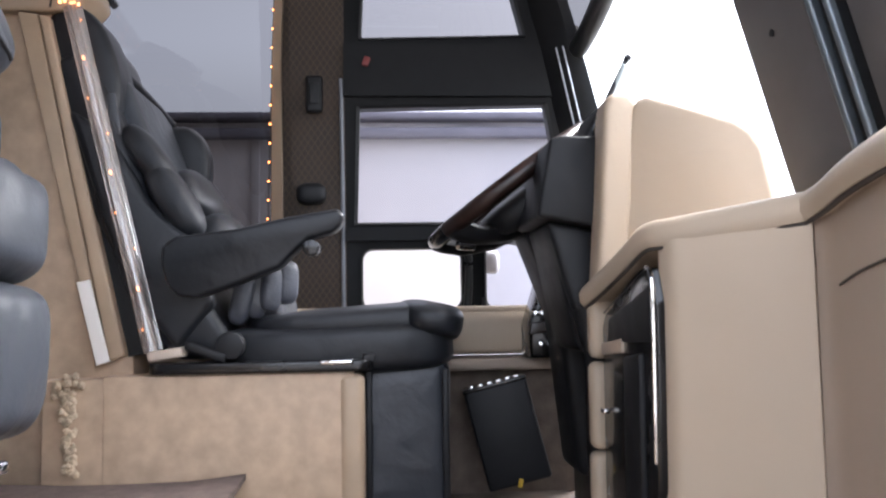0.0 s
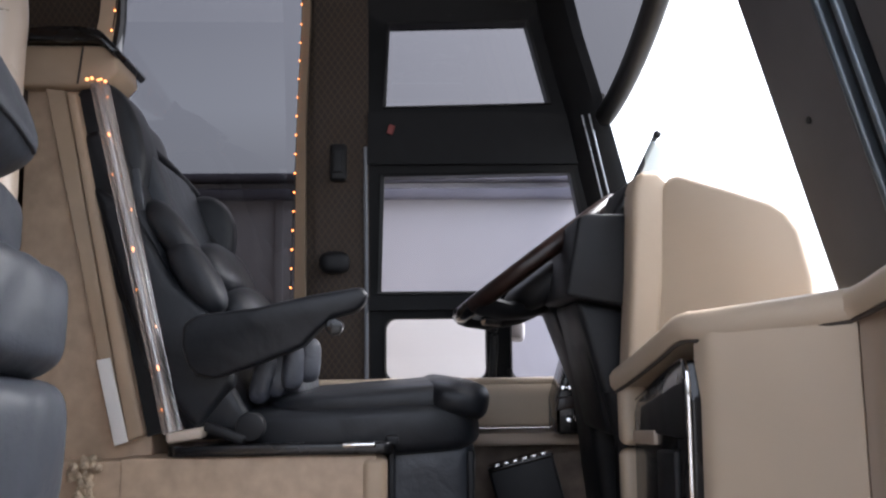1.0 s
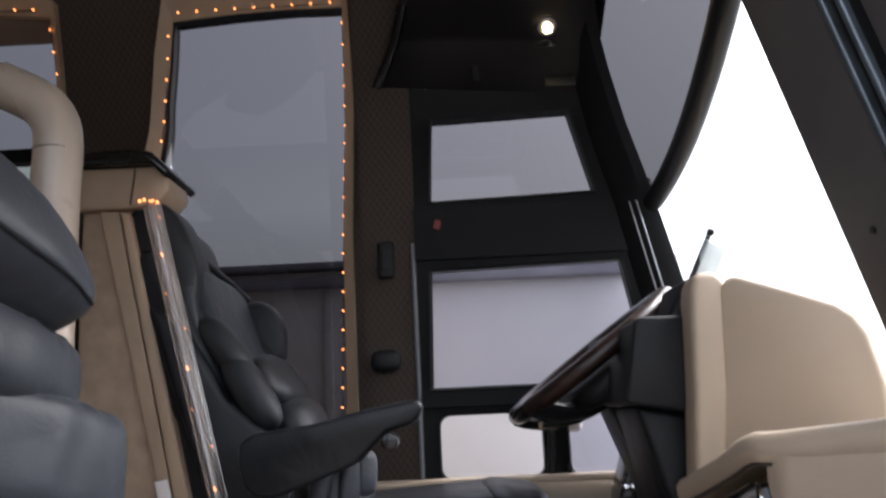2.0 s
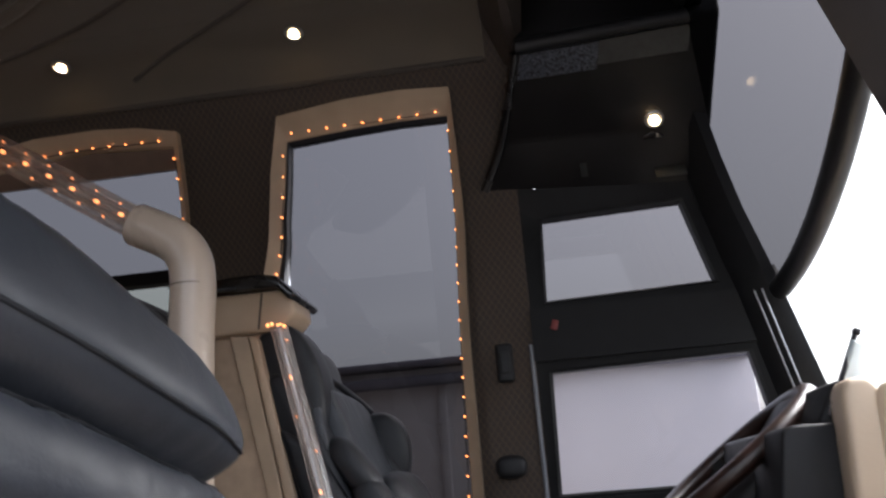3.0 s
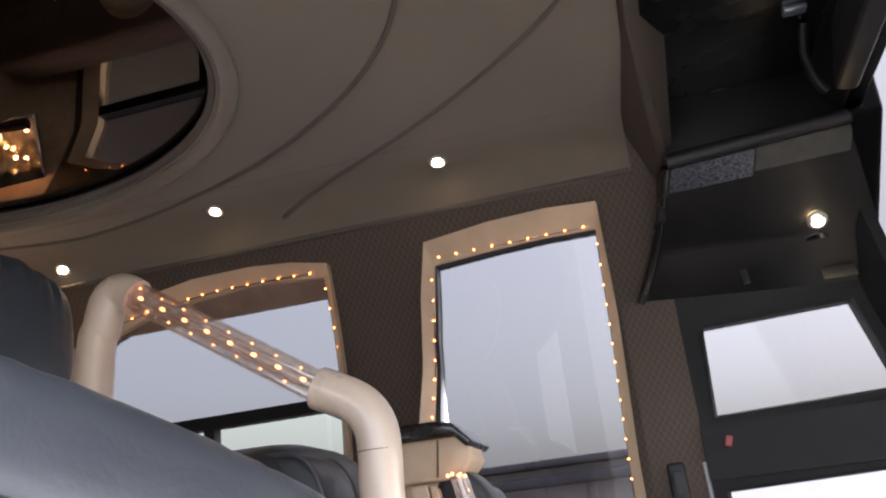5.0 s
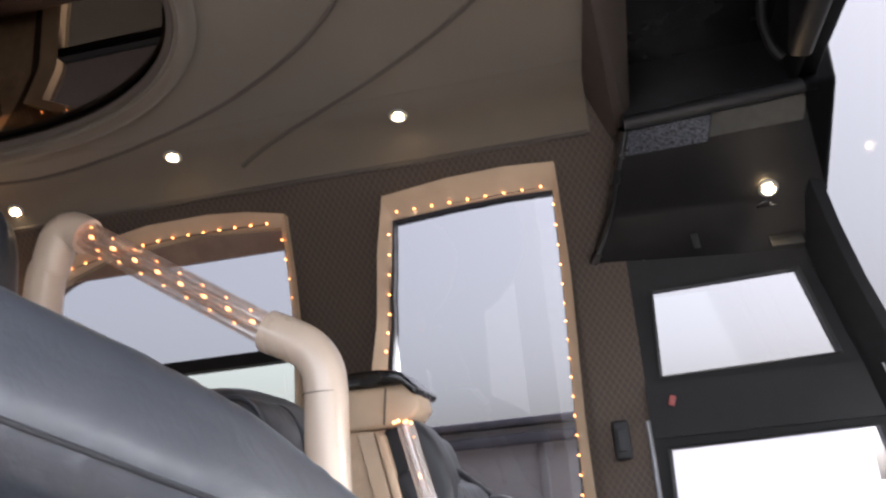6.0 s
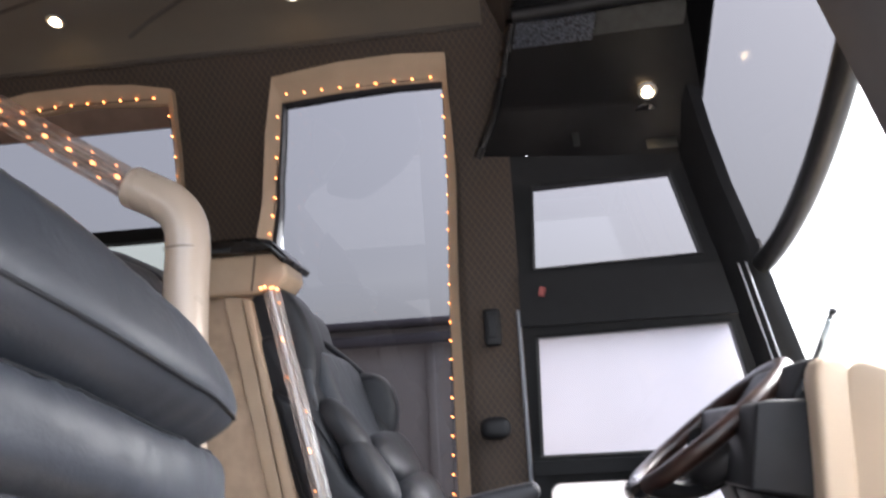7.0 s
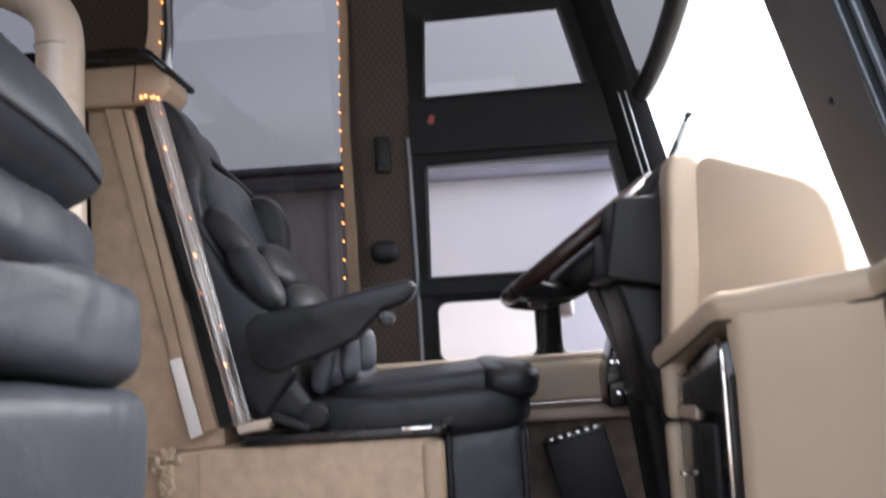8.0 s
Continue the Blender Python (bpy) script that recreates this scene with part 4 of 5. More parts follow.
co = thing("passenger_seat", "black leather passenger seat with stacked roll cushions", "seat")
HEAD = [(-0.430, -0.055, 0.840), (-0.424, -0.12, 0.866), (-0.425, -0.20, 0.902), (-0.455, -0.30, 0.955), (-0.520, -0.45, 1.030), (-0.620, -0.60, 1.105), (-0.74, -0.75, 1.175), (-0.87, -0.90, 1.235)]
SHOULDER = [(-0.462, -0.02, 0.735), (-0.452, -0.12, 0.757), (-0.462, -0.22, 0.785), (-0.52, -0.42, 0.855), (-0.64, -0.62, 0.925), (-0.87, -0.92, 1.02)]
BACK = [(-0.412, 0.045, 0.618), (-0.418, -0.03, 0.634), (-0.450, -0.13, 0.662), (-0.50, -0.23, 0.692), (-0.60, -0.45, 0.755), (-0.72, -0.65, 0.82), (-0.95, -0.93, 0.90)]
LUMBAR = [(-0.410, 0.050, 0.428), (-0.416, -0.03, 0.438), (-0.445, -0.13, 0.452), (-0.495, -0.23, 0.468), (-0.595, -0.45, 0.51), (-0.715, -0.65, 0.55), (-0.945, -0.93, 0.62)]
bm, line = roll_along(behind(HEAD, 0.125), 0.125, (0.056, 0.098), 0.60, 0.06, 22, wrinkle=0.0022, gather=0.004, seed=3, trace=212)
headrest = part("headrest", bm, LEATHER_SOFT, co)
bm, edge = roll_along(behind(SHOULDER, 0.14), 0.14, 0.070, 0.60, 0.06, 4, gather=0.006, seed=11, trace=139)
shoulder = part("shoulder_roll", bm, LEATHER_SOFT, co)
part("piping", sweep(edge, circle(0.0036, 8)), LEATHER, shoulder)
part("back_cushion", roll_along(behind(BACK, 0.14), 0.14, 0.088, 0.45, 0.035, 2, gather=0.010, seed=5), LEATHER_SOFT, co)
part("lumbar_cushion", roll_along(behind(LUMBAR, 0.14), 0.14, 0.116, 0.45, 0.035, 0, gather=0.009, seed=8), LEATHER_SOFT, co)
part("back_shell", roll_along([(-0.66, -0.10, 0.60), (-0.70, -0.30, 0.66), (-0.80, -0.52, 0.76), (-1.05, -0.90, 0.90)], 0.13, 0.27, 0.45, 0.05, 0, ny=40), LEATHER_SOFT, co)
part("piping", sweep(line, circle(0.0034, 8)), LEATHER, headrest)
head_pad = part("head_pad", roll_along([(-1.215, -0.02, 1.44), (-1.24, -0.12, 1.46), (-1.31, -0.30, 1.50), (-1.43, -0.50, 1.55)], 0.10, 0.150, 0.62, 0.08, 20, wrinkle=0.006, gather=0.02, seed=31, ny=70), LEATHER_SOFT, co)
part("pad_neck", roll_along([(-0.80, -0.48, 1.02), (-1.0, -0.40, 1.16), (-1.22, -0.32, 1.36)], 0.11, 0.09, 0.6, 0.04, ny=30), LEATHER_SOFT, co)
part("base_rail", rbox((0.30, 0.05, 0.018), (-0.56, -0.10, 0.300), 0.006, (0, 0, -12)), CHROME, co, "chrome base rail")
part("pedestal", rbox((0.24, 0.60, 0.24), (-0.68, -0.42, 0.24), 0.02, (0, 0, -14)), BLACK, co)

lounge = thing("lounge_seat", "black leather lounge seat with piped rounded back", "seat")
part("back", pillow((0.34, 0.56, 0.62), (-1.08, 0.66, 0.985), (0, 0, 0), 0.35, 40, 26, 0.01, 3), LEATHER, lounge)
part("arm", prism([(-1.30, 0.4), (-0.875, 0.4), (-0.845, 1.10), (-0.852, 1.165), (-0.872, 1.222), (-0.912, 1.256), (-0.97, 1.262), (-1.12, 1.258), (-1.30, 1.18)], "y", 0.41, 0.62, 0.026, 4), LEATHER, lounge)
for y, dx in ((0.416, -0.006), (0.612, 0.0)):
    part("piping", pipe([(-0.852 + dx, y, 0.98), (-0.846 + dx, y, 1.10), (-0.855 + dx, y, 1.165), (-0.876 + dx, y, 1.218), (-0.914 + dx, y, 1.250), (-0.97 + dx, y, 1.256), (-1.10, y, 1.252)], 0.005, 8), LEATHER_BLUE, lounge)
part("plinth", rbox((0.42, 0.66, 0.32), (-1.05, 0.66, 0.16), 0.02), BLACK, lounge)

SOFA = material("brown_leather", (0.050, 0.030, 0.022), rough=0.45, noise_scale=6, noise_amount=0.3, bump_scale=14, bump=0.25, fine=0.1, fine_scale=300)
sofa = thing("sofa", "brown leather lounge sofa with rolled back cushions under the window", "sofa")
part("base", rbox((0.78, 0.52, 0.40), (-1.94, 0.78, 0.20), 0.03), SOFA, sofa)
part("seat_cushion", pillow((0.76, 0.40, 0.16), (-1.94, 0.70, 0.46), power=0.35), SOFA, sofa)
for z, y in ((0.66, 0.95), (0.91, 0.965), (1.17, 0.94)):
    part("back_roll", pillow((1.22, 0.19, 0.30), (-1.72, y, z), (-6, 0, 0), 0.40, 48, 22, 0.02, z * 9), SOFA, sofa)

# ---- driver seat ----
DY = 0.80
ds = thing("driver_seat", "black leather driver armchair with head wings and flat armrest", "seat")
part("cushion", pillow((0.54, 0.50, 0.125), (-0.03, DY, 0.415), (0, -2, 0), 0.40, 44, 26, 0.02, 1), LEATHER, ds)
part("cushion_top", pillow((0.46, 0.47, 0.085), (0.0, DY, 0.468), (0, -4, 0), 0.45, 44, 26, 0.03, 2), LEATHER, ds)
part("thigh_roll", pillow((0.16, 0.50, 0.09), (0.185, DY, 0.475), (0, 10, 0), 0.6, 36, 24, 0.03, 3), LEATHER, ds)
part("back_frame", prism([(-0.22, 0.40), (-0.38, 0.40), (-0.55, 0.72), (-0.64, 1.05), (-0.60, 1.08), (-0.52, 1.0), (-0.44, 0.80), (-0.38, 0.66)], "y", DY - 0.23, DY + 0.23, 0.025), LEATHER, ds)
part("headrest", prism([(-0.66, 0.98), (-0.665, 1.10), (-0.648, 1.168), (-0.605, 1.192), (-0.568, 1.178), (-0.535, 1.142), (-0.510, 1.085), (-0.494, 1.020), (-0.498, 0.960), (-0.515, 0.885), (-0.57, 0.88)], "y", DY - 0.215, DY - 0.085, 0.030, 5), LEATHER, ds, "tall rounded head wing")
part("head_cushion", pillow((0.13, 0.30, 0.20), (-0.60, DY + 0.03, 1.055), (0, -13, 0), 0.5, 40, 28, 0.015, 7), LEATHER, ds)
part("back_pad", prism([(-0.492, 1.030), (-0.405, 0.80), (-0.36, 0.71), (-0.48, 0.70), (-0.60, 1.00), (-0.545, 1.050)], "y", DY - 0.16, DY + 0.19, 0.018, 4), LEATHER_BLUE, ds, "smooth grey-black back pad")
part("back_piping", pipe([(-0.535, DY - 0.09, 1.078), (-0.520, DY, 1.060), (-0.500, DY + 0.10, 1.034), (-0.482, DY + 0.19, 1.006)], 0.009, 10), LEATHER, ds, "thick black top piping")
for s in (-1, 1):
    part("bolster", pillow((0.066, 0.085, 0.165), (-0.434, DY + s * 0.195, 0.848), (0, -38, s * 4), 0.78, 36, 26, 0.05, 11 + s), LEATHER, ds)
    part("bolster", pillow((0.078, 0.09, 0.190), (-0.374, DY + s * 0.205, 0.748), (0, -33, s * 4), 0.78, 36, 26, 0.05, 14 + s), LEATHER, ds)
part("wing", prism([(-0.53, 0.96), (-0.485, 1.002), (-0.430, 1.000), (-0.395, 0.965), (-0.378, 0.905), (-0.385, 0.835), (-0.42, 0.79), (-0.50, 0.82)], "y", DY + 0.165, DY + 0.245, 0.026, 5), LEATHER, ds, "rounded far shoulder wing")
part("lumbar_pad", pillow((0.11, 0.34, 0.14), (-0.372, DY, 0.765), (0, -30, 0), 0.6, 36, 26, 0.03, 17), LEATHER, ds)
part("lumbar_pad", pillow((0.12, 0.34, 0.16), (-0.305, DY, 0.655), (0, -26, 0), 0.6, 36, 26, 0.03, 19), LEATHER, ds)
part("lumbar_pad", pillow((0.11, 0.34, 0.15), (-0.20, DY, 0.525), (0, -10, 0), 0.6, 36, 26, 0.05, 18), LEATHER_BLUE, ds, "puckered slate leather pad")
for i in range(4):
    part("pleat", pillow((0.050, 0.05, 0.115 - 0.006 * i), (-0.232 + 0.032 * i, DY - 0.185 + 0.012 * (i % 2), 0.528 + 0.012 * i), (0, 14 - 4 * i, 8 * i), 0.62, 20, 14, 0.06, 20 + i), LEATHER_SLATE, ds, "gathered slate leather pleat")
part("belt_guide", rbox((0.026, 0.012, 0.095), (-0.506, DY - 0.222, 0.935), 0.004, (0, -10, 0)), LEATHER_BLUE, ds, "slate belt guide")
part("belt_slot", rbox((0.010, 0.004, 0.040), (-0.520, DY - 0.229, 0.962), 0.001, (0, -10, 0)), RUBBER, ds, "dark belt slot")
part("side_panel", prism([(-0.60, 0.95), (-0.515, 0.90), (-0.470, 0.83), (-0.42, 0.74), (-0.335, 0.665), (-0.28, 0.52), (-0.36, 0.42), (-0.47, 0.55)], "y", DY - 0.245, DY - 0.19, 0.02, 4), LEATHER, ds, "black padded back side")
y0 = DY - 0.305
arm = part("armrest", prism([(-0.366, 0.555), (-0.380, 0.600), (-0.378, 0.640), (-0.350, 0.660), (-0.226, 0.674), (-0.124, 0.697), (-0.015, 0.715), (-0.001, 0.702), (-0.006, 0.680), (-0.025, 0.664), (-0.075, 0.652), (-0.110, 0.620), (-0.135, 0.592), (-0.231, 0.556), (-0.310, 0.530), (-0.345, 0.535)], "y", y0, y0 + 0.07, 0.013), LEATHER, ds, "flat black armrest")
part("knob", cylinder((-0.070, y0 - 0.010, 0.632), (-0.070, y0 + 0.060, 0.632), 0.0175, 18, bevel=0.003), GLOSS, arm)
part("recliner", cylinder((-0.245, DY - 0.27, 0.43), (-0.245, DY - 0.235, 0.43), 0.030, 22, bevel=0.005), BLACK, ds, "black recliner cover")
part("recliner_lever", rbox((0.09, 0.02, 0.022), (-0.295, DY - 0.265, 0.418), 0.008, (0, 20, 0)), BLACK, ds)
part("bellows", pillow((0.21, 0.40, 0.36), (0.120, DY - 0.01, 0.215), (0, 0, 0), 0.22, 60, 44, 0.05, 41), LEATHER_BLUE, ds, "creased slate leather skirt")
part("riser", rbox((0.42, 0.42, 0.36), (-0.20, DY + 0.02, 0.19), 0.02), BLACK, ds)
for x in (0.045, 0.212):
    part("skirt_post", rbox((0.014, 0.02, 0.31), (x, DY - 0.215, 0.215), 0.004), BLACK, ds)
part("skirt_foot", rbox((0.20, 0.40, 0.05), (0.125, DY, 0.025), 0.01), BLACK, ds)

# ---- steering wheel ----
wheel = thing("steering_wheel", "dark steering wheel with burl wood upper rim", "steering wheel")
C = Vector((0.396, DY, 0.803))
turn = Matrix.Translation(C) @ Euler((0, radians(-36), 0)).to_matrix().to_4x4()


def rim(a0, a1, n, r=0.230, t=0.0215):
    return sweep([(r * math.cos(a), r * math.sin(a), 0) for a in np.linspace(a0, a1, n)], circle(t, 12))


wood = rim(radians(-150), radians(150), 60)
wood.transform(turn)
part("wood_rim", wood, WOOD, wheel, "burl wood rim")
dark = rim(radians(148), radians(212), 16, 0.230, 0.021)
dark.transform(turn)
part("leather_rim", dark, GLOSS, wheel, "black rim section")
hub = pillow((0.34, 0.34, 0.085), (0.045, 0, -0.066), (0, 3, 0), 0.55)
hub.transform(turn)
part("hub", hub, BLACK, wheel)
for a in (90, 215, 325, 180):
    sp = sweep([(0.05, 0, -0.10), (0.12, 0, -0.085), (0.19, 0, -0.05), (0.222, 0, -0.018), (0.234, 0, 0.0)], circle(0.024, 10, 1.5, 0.85))
    sp.transform(turn @ pose(0, 0, 0, 0, 0, a))
    part("spoke", sp, BLACK, wheel)
tip = cylinder((-0.175, -0.10, -0.065), (-0.205, -0.115, -0.04), 0.012, 14)
tip.transform(turn)
part("button", tip, CHROME, wheel)

column = thing("steering_column", "black steering column shroud rising from the footwell", "steering column")
part("shroud", prism([(0.40, 0.72), (0.56, 0.78), (0.60, 0.60), (0.62, 0.10), (0.53, 0.10), (0.49, 0.48)], "y", DY - 0.10, DY + 0.10, 0.025), BLACK, column)
part("boot", prism([(0.43, 0.66), (0.53, 0.70), (0.53, 0.42), (0.485, 0.40)], "y", DY - 0.33, DY - 0.08, 0.02), BLACK, column)

SCREEN = material("pale_screen", (0.28, 0.33, 0.34), rough=0.2, noise_scale=6, noise_amount=0.15)

# ---- dash ----
binnacle = thing("instrument_binnacle", "black instrument binnacle with square end panel", "dashboard")
part("shell", prism([(0.395, 0.685), (0.425, 0.845), (0.445, 0.852), (0.53, 0.850), (0.60, 0.80), (0.60, 0.66), (0.50, 0.665)], "y", 0.412, 1.06, 0.008), BLACK, binnacle)
part("hood", prism([(0.50, 0.85), (0.545, 0.93), (0.60, 0.93), (0.62, 0.80)], "y", 0.45, 1.06, 0.012), BLACK, binnacle)
part("under_cover", prism([(0.42, 0.68), (0.53, 0.66), (0.56, 0.50), (0.50, 0.42), (0.475, 0.48)], "y", 0.45, 0.70, 0.015), BLACK, binnacle)
part("knee_panel", rbox((0.07, 0.40, 0.50), (0.585, 0.66, 0.26), 0.012), BLACK, binnacle)
part("cable_cover", pipe([(0.50, 0.46, 0.50), (0.53, 0.46, 0.36), (0.55, 0.47, 0.20), (0.55, 0.47, 0.0)], 0.03, 12), BLACK, binnacle)

dash = thing("dashboard", "beige padded dashboard with tall hump and rolled ledge", "dashboard")
part("hump_front", prism([(0.497, 0.535), (0.512, 0.72), (0.522, 0.895), (0.535, 0.922), (0.572, 0.925), (0.590, 0.905), (0.572, 0.70), (0.552, 0.545)], "y", 0.345, 0.43, 0.014, 4), VINYL, dash, "beige padded end strip")
bm = prism([(-0.040, 0.45), (-0.022, 0.70), (-0.004, 0.885), (0.008, 0.908), (0.030, 0.912), (0.134, 0.868), (0.196, 0.840), (0.222, 0.818), (0.240, 0.785), (0.256, 0.70), (0.262, 0.45)], "y", 0.0, 0.085, 0.020, 4)
bm.transform(pose(0.577, 0.344, 0, 0, 0, -32.8))
part("hump", bm, VINYL, dash, "beige padded hump")
part("hump_core", prism([(0.545, 0.45), (0.575, 0.86), (0.60, 0.90), (0.68, 0.83), (0.74, 0.70), (0.76, 0.45)], "y", 0.40, 1.02, 0.02), VINYL, dash, "beige padded dash top")
LEDGE = [(0.497, 0.42, 0.520), (0.503, 0.30, 0.548), (0.510, 0.16, 0.585), (0.516, 0.075, 0.610), (0.535, 0.030, 0.613), (0.62, -0.055, 0.624), (0.688, -0.114, 0.634), (0.69, -0.16, 0.642), (0.655, -0.30, 0.655), (0.60, -0.52, 0.66), (0.55, -0.80, 0.66), (0.54, -1.25, 0.66)]
path = smooth_path(LEDGE[:7], 4)
path2 = smooth_path(LEDGE[6:], 4)
sec = [(-0.013, -0.022), (-0.020, -0.012), (-0.020, 0.006), (-0.012, 0.018), (0.0, 0.022), (0.05, 0.020), (0.05, -0.022)]
sec = [(-a, b) for a, b in sec]
part("ledge", sweep(path, sec), VINYL, dash, "beige rolled ledge")
part("ledge", sweep(path2, sec), VINYL, dash, "beige rolled ledge")


for pth in (path, path2):
    n = len(pth)
    low = []
    for i, p in enumerate(pth):
        d = pth[min(i + 1, n - 1)] - pth[max(i - 1, 0)]
        s = Vector((d.y, -d.x, 0)).normalized()
        low.append(p + s * 0.007 - Vector((0, 0, 0.024)))
    # seam line kept dark so that it also draws the shade under the lip
    part("ledge_seam", sweep(low, circle(0.004, 8)), GROOVE, dash, "dark seam under the ledge, the lip's shade put into its colour")


def apron(points, inset, top, bottom):
    """The upright face that hangs below the ledge."""
    bm = bmesh.new()
    rows = []
    n = len(points)
    for i, p in enumerate(points):
        d = (points[min(i + 1, n - 1)] - points[max(i - 1, 0)])
        d.z = 0
        d.normalize()
        s = d.cross(Vector((0, 0, 1)))
        q = p - s * inset
        rows.append([bm.verts.new((q.x, q.y, p.z + top)), bm.verts.new((q.x, q.y, bottom)), bm.verts.new((q.x - s.x * 0.03, q.y - s.y * 0.03, bottom)), bm.verts.new((q.x - s.x * 0.03, q.y - s.y * 0.03, p.z + top))])
    for r, s in zip(rows, rows[1:]):
        for j in range(4):
            k = (j + 1) % 4
            bm.faces.new((r[j], r[k], s[k], s[j]))
    bm.faces.new(rows[0])
    bm.faces.new(rows[-1][::-1])
    return bm


part("corner_panel", apron(smooth_path([(0.524, 0.045, 0.613), (0.533, 0.012, 0.616), (0.558, -0.012, 0.620), (0.62, -0.068, 0.626), (0.690, -0.120, 0.634)], 5), -0.004, -0.015, 0.02), VINYL, dash, "beige padded corner panel")
part("side_panel", apron(smooth_path([(0.694, -0.116, 0.634), (0.697, -0.16, 0.642), (0.662, -0.30, 0.655), (0.607, -0.52, 0.66), (0.557, -0.80, 0.66), (0.547, -1.25, 0.66)], 4), 0.0, -0.015, 0.02), VINYL_DARK, dash, "tan padded side panel")
part("stitch", sweep(smooth_path([(0.692, -0.18, 0.520), (0.660, -0.30, 0.537), (0.606, -0.52, 0.553), (0.556, -0.80, 0.56)], 4), circle(0.0018, 6)), GROOVE, dash)
bm = bmesh.new()
top = [bm.verts.new(v) for v in ((0.52, 0.40, 0.53), (0.54, 0.05, 0.625), (0.70, -0.10, 0.655), (0.62, -0.50, 0.665), (0.57, -1.25, 0.665), (0.88, -1.25, 0.60), (0.88, 0.40, 0.60))]
bm.faces.new(top)
bmesh.ops.solidify(bm, geom=bm.faces[:], thickness=0.03)
part("top_pad", bm, VINYL, dash)
for z0, z1, y0 in ((0.395, 0.520, 0.405), (0.215, 0.388, 0.415), (0.03, 0.208, 0.43)):
    part("edge_pad", rbox((0.055, 0.05, z1 - z0), (0.518 + 0.01 * (0.5 - z1), y0, (z0 + z1) / 2), 0.016), VINYL, dash, "beige padded edge segment")
part("cubby_frame", prism([(0.040, 0.205), (0.030, 0.50), (0.045, 0.558), (0.075, 0.560), (0.335, 0.488), (0.36, 0.46), (0.372, 0.12), (0.33, 0.10), (0.08, 0.14)], "x", 0.507, 0.535, 0.006), GLOSS, dash, "glossy black cubby surround")
part("cubby_rim", pipe([(0.506, 0.046, 0.25), (0.506, 0.036, 0.50), (0.506, 0.046, 0.55), (0.506, 0.075, 0.556), (0.506, 0.20, 0.522), (0.506, 0.33, 0.486)], 0.004, 8, 4, up=(1, 0, 0)), CHROME, dash, "thin bright rim")
part("drawer_front", prism([(0.10, 0.16), (0.095, 0.42), (0.19, 0.41), (0.20, 0.15)], "x", 0.497, 0.512, 0.006), BLACK, dash, "black drawer front")
part("shelf_lip", prism([(0.21, 0.415), (0.345, 0.405), (0.345, 0.428), (0.21, 0.44)], "x", 0.500, 0.512, 0.003), VINYL_DARK, dash, "tan shelf lip")
part("pocket", prism([(0.05, 0.44), (0.05, 0.53), (0.30, 0.475), (0.31, 0.43)], "x", 0.503, 0.515, 0.004), BLACK, dash, "dark open pocket")
part("catch", rbox((0.012, 0.03, 0.01), (0.500, 0.33, 0.30), 0.003), CHROME, dash, "chrome catch")
part("bulkhead", rbox((0.25, 0.42, 0.5), (0.70, 0.22, 0.26), 0.01), BLACK, dash)

tablet = thing("dash_monitor", "thin grey monitor standing on the dash, seen edge on", "monitor")
part("panel", rbox((0.010, 0.13, 0.115), (0.592, 0.467, 0.945), 0.004, (0, 27, -32)), SCREEN, tablet)
part("bezel", rbox((0.011, 0.008, 0.15), (0.558, 0.412, 0.948), 0.004, (0, 27, 0)), BLACK, tablet)
part("knob", rbox((0.015, 0.016, 0.014), (0.592, 0.412, 1.013), 0.005, (0, 27, 0)), BLACK, tablet)
part("stand", cylinder((0.53, 0.44, 0.86), (0.545, 0.45, 0.90), 0.012, 14), CHROME, tablet)

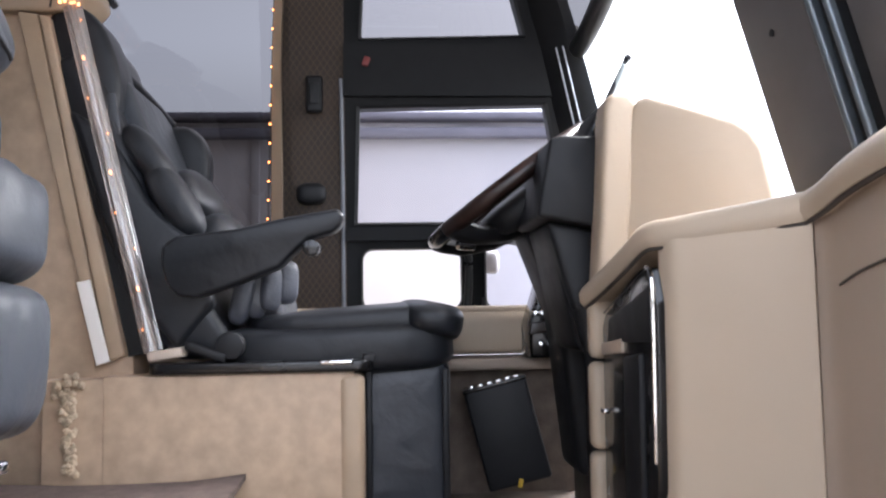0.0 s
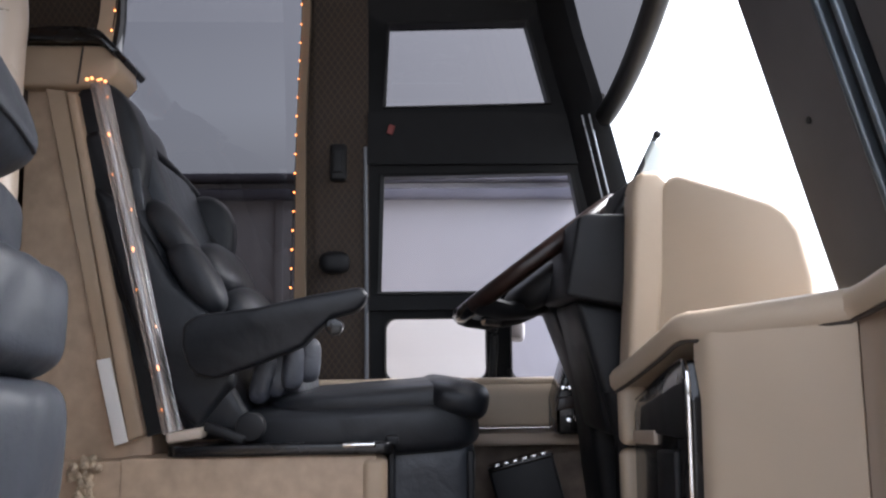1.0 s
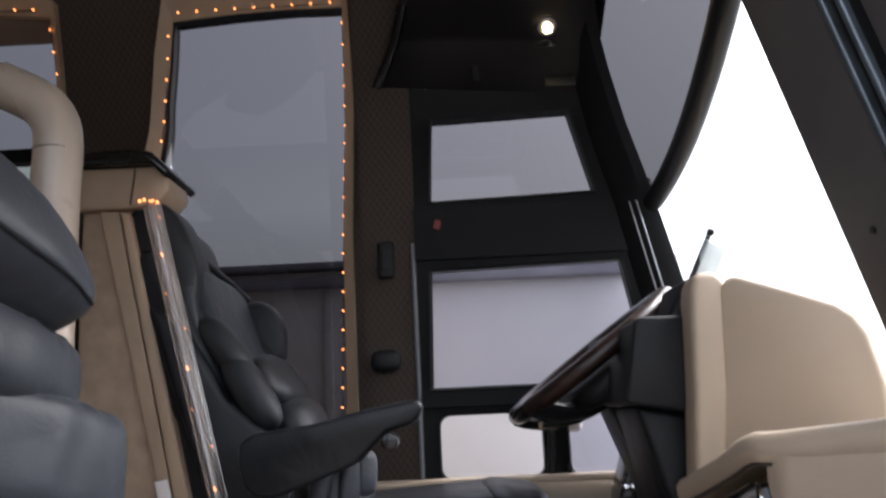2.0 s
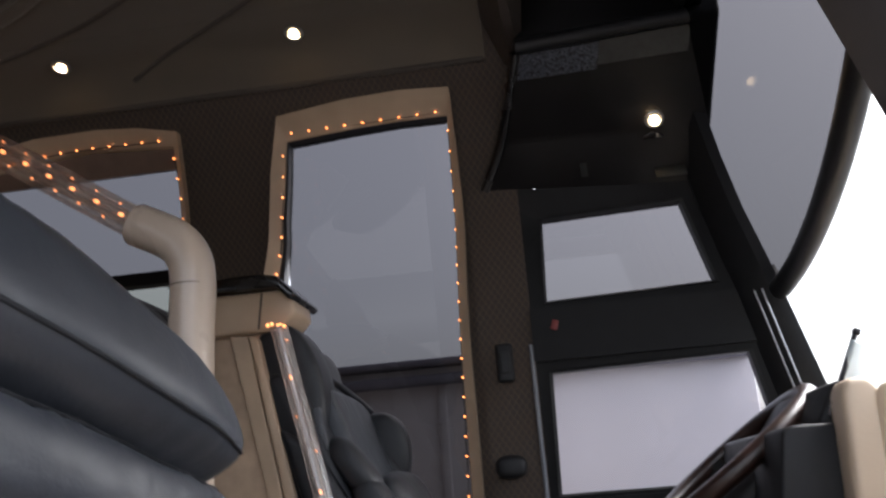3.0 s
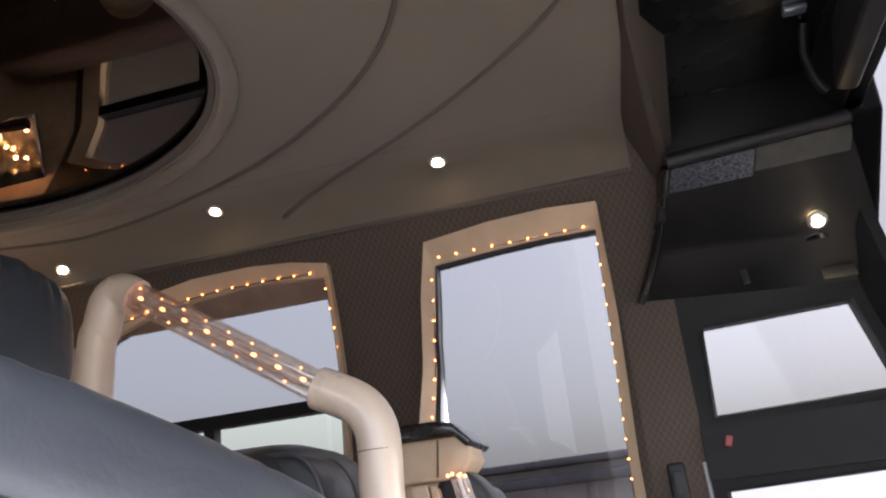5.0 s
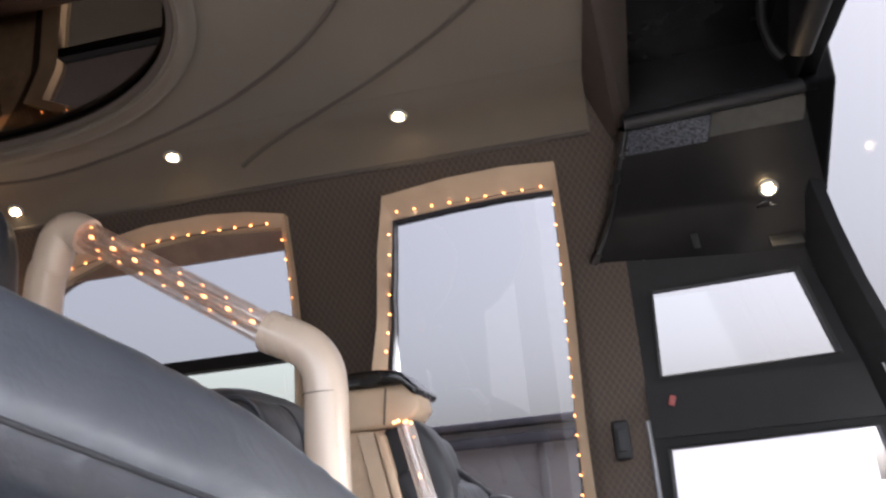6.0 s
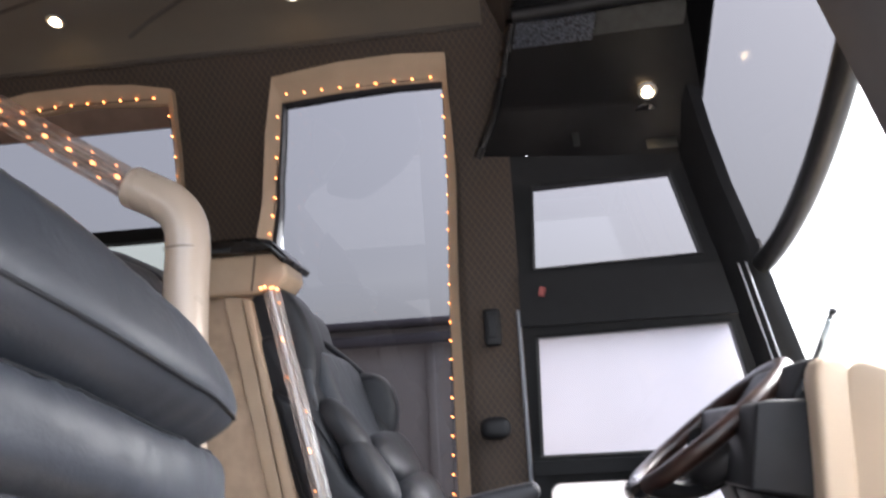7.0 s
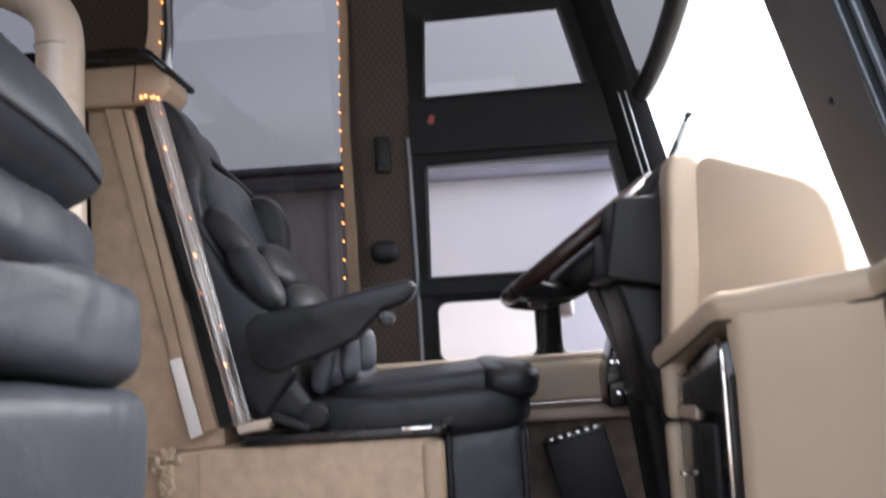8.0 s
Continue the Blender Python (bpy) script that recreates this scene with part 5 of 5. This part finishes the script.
# ---- driver-side console ----
side = thing("side_console", "beige padded console under the driver window with switch pod", "console")
part("upper_pad", prism([(1.04, 0.38), (1.035, 0.47), (1.05, 0.492), (1.14, 0.495), (1.14, 0.37)], "x", 0.10, 0.60, 0.012), VINYL, side, "beige padded upper panel")
part("ledge", prism([(0.99, 0.335), (0.985, 0.350), (1.0, 0.366), (1.14, 0.37), (1.14, 0.33)], "x", 0.10, 0.62, 0.008), VINYL_DARK, side, "beige rolled ledge")
# the floor's darker taupe also puts the footwell shade into this panel
part("lower_panel", rbox((0.70, 0.06, 0.34), (0.28, 1.08, 0.165), 0.01), FLOOR, side, "taupe lower panel, footwell shade put into its dark colour")
pod = part("switch_pod", prism([(0.455, 0.37), (0.455, 0.46), (0.50, 0.60), (0.56, 0.62), (0.60, 0.50), (0.60, 0.37)], "y", 0.90, 1.04, 0.010), GLOSS, side, "glossy black switch pod")
part("wood_strip", prism([(0.450, 0.43), (0.458, 0.462), (0.56, 0.475), (0.56, 0.445)], "y", 0.885, 0.905, 0.004), WOOD, pod, "burl wood strip")
for i in range(4):
    part("knob", cylinder((0.475 + 0.018 * (i % 2) + 0.02 * (i // 2), 0.905, 0.485 + 0.035 * (i // 2)), (0.465 + 0.018 * (i % 2) + 0.02 * (i // 2), 0.885, 0.49 + 0.035 * (i // 2)), 0.009, 14, bevel=0.002), CHROME, pod, "chrome knob")
for i in range(3):
    part("toggle", cylinder((0.485 + 0.022 * i, 0.90, 0.405), (0.48 + 0.022 * i, 0.875, 0.41), 0.007, 12, bevel=0.002), CHROME, pod, "chrome toggle")

case = thing("case", "black hard case with chrome hinge leaning in the footwell", "case")
cb = rbox((0.165, 0.10, 0.26), (0, 0, 0), 0.008)
part("body", cb, BLACK, case)
part("lid", rbox((0.168, 0.103, 0.012), (0, 0, 0.13), 0.004), GLOSS, case)
for i in range(6):
    part("hinge", rbox((0.016, 0.012, 0.008), (-0.06 + 0.024 * i, -0.045, 0.138), 0.003), CHROME, case, "chrome hinge knuckle")
part("tag", rbox((0.012, 0.004, 0.022), (0.0, -0.053, -0.125), 0.002, (0, 25, 0)), YELLOW, case, "yellow tag")
case.matrix_world = pose(0.395, 0.935, 0.178, 0, -14, -6)

# ---- mirror housing outside the corner pane ----
outside = thing("side_mirror", "white rounded mirror housing on an arm outside the window", "mirror")
part("housing", pillow((0.05, 0.06, 0.075), (0.415, 1.36, 0.648), power=0.6), WHITE, outside)
part("arm", pipe([(0.405, 1.36, 0.640), (0.365, 1.34, 0.625), (0.348, 1.28, 0.60), (0.345, 1.20, 0.56)], 0.008, 10), BLACK, outside)
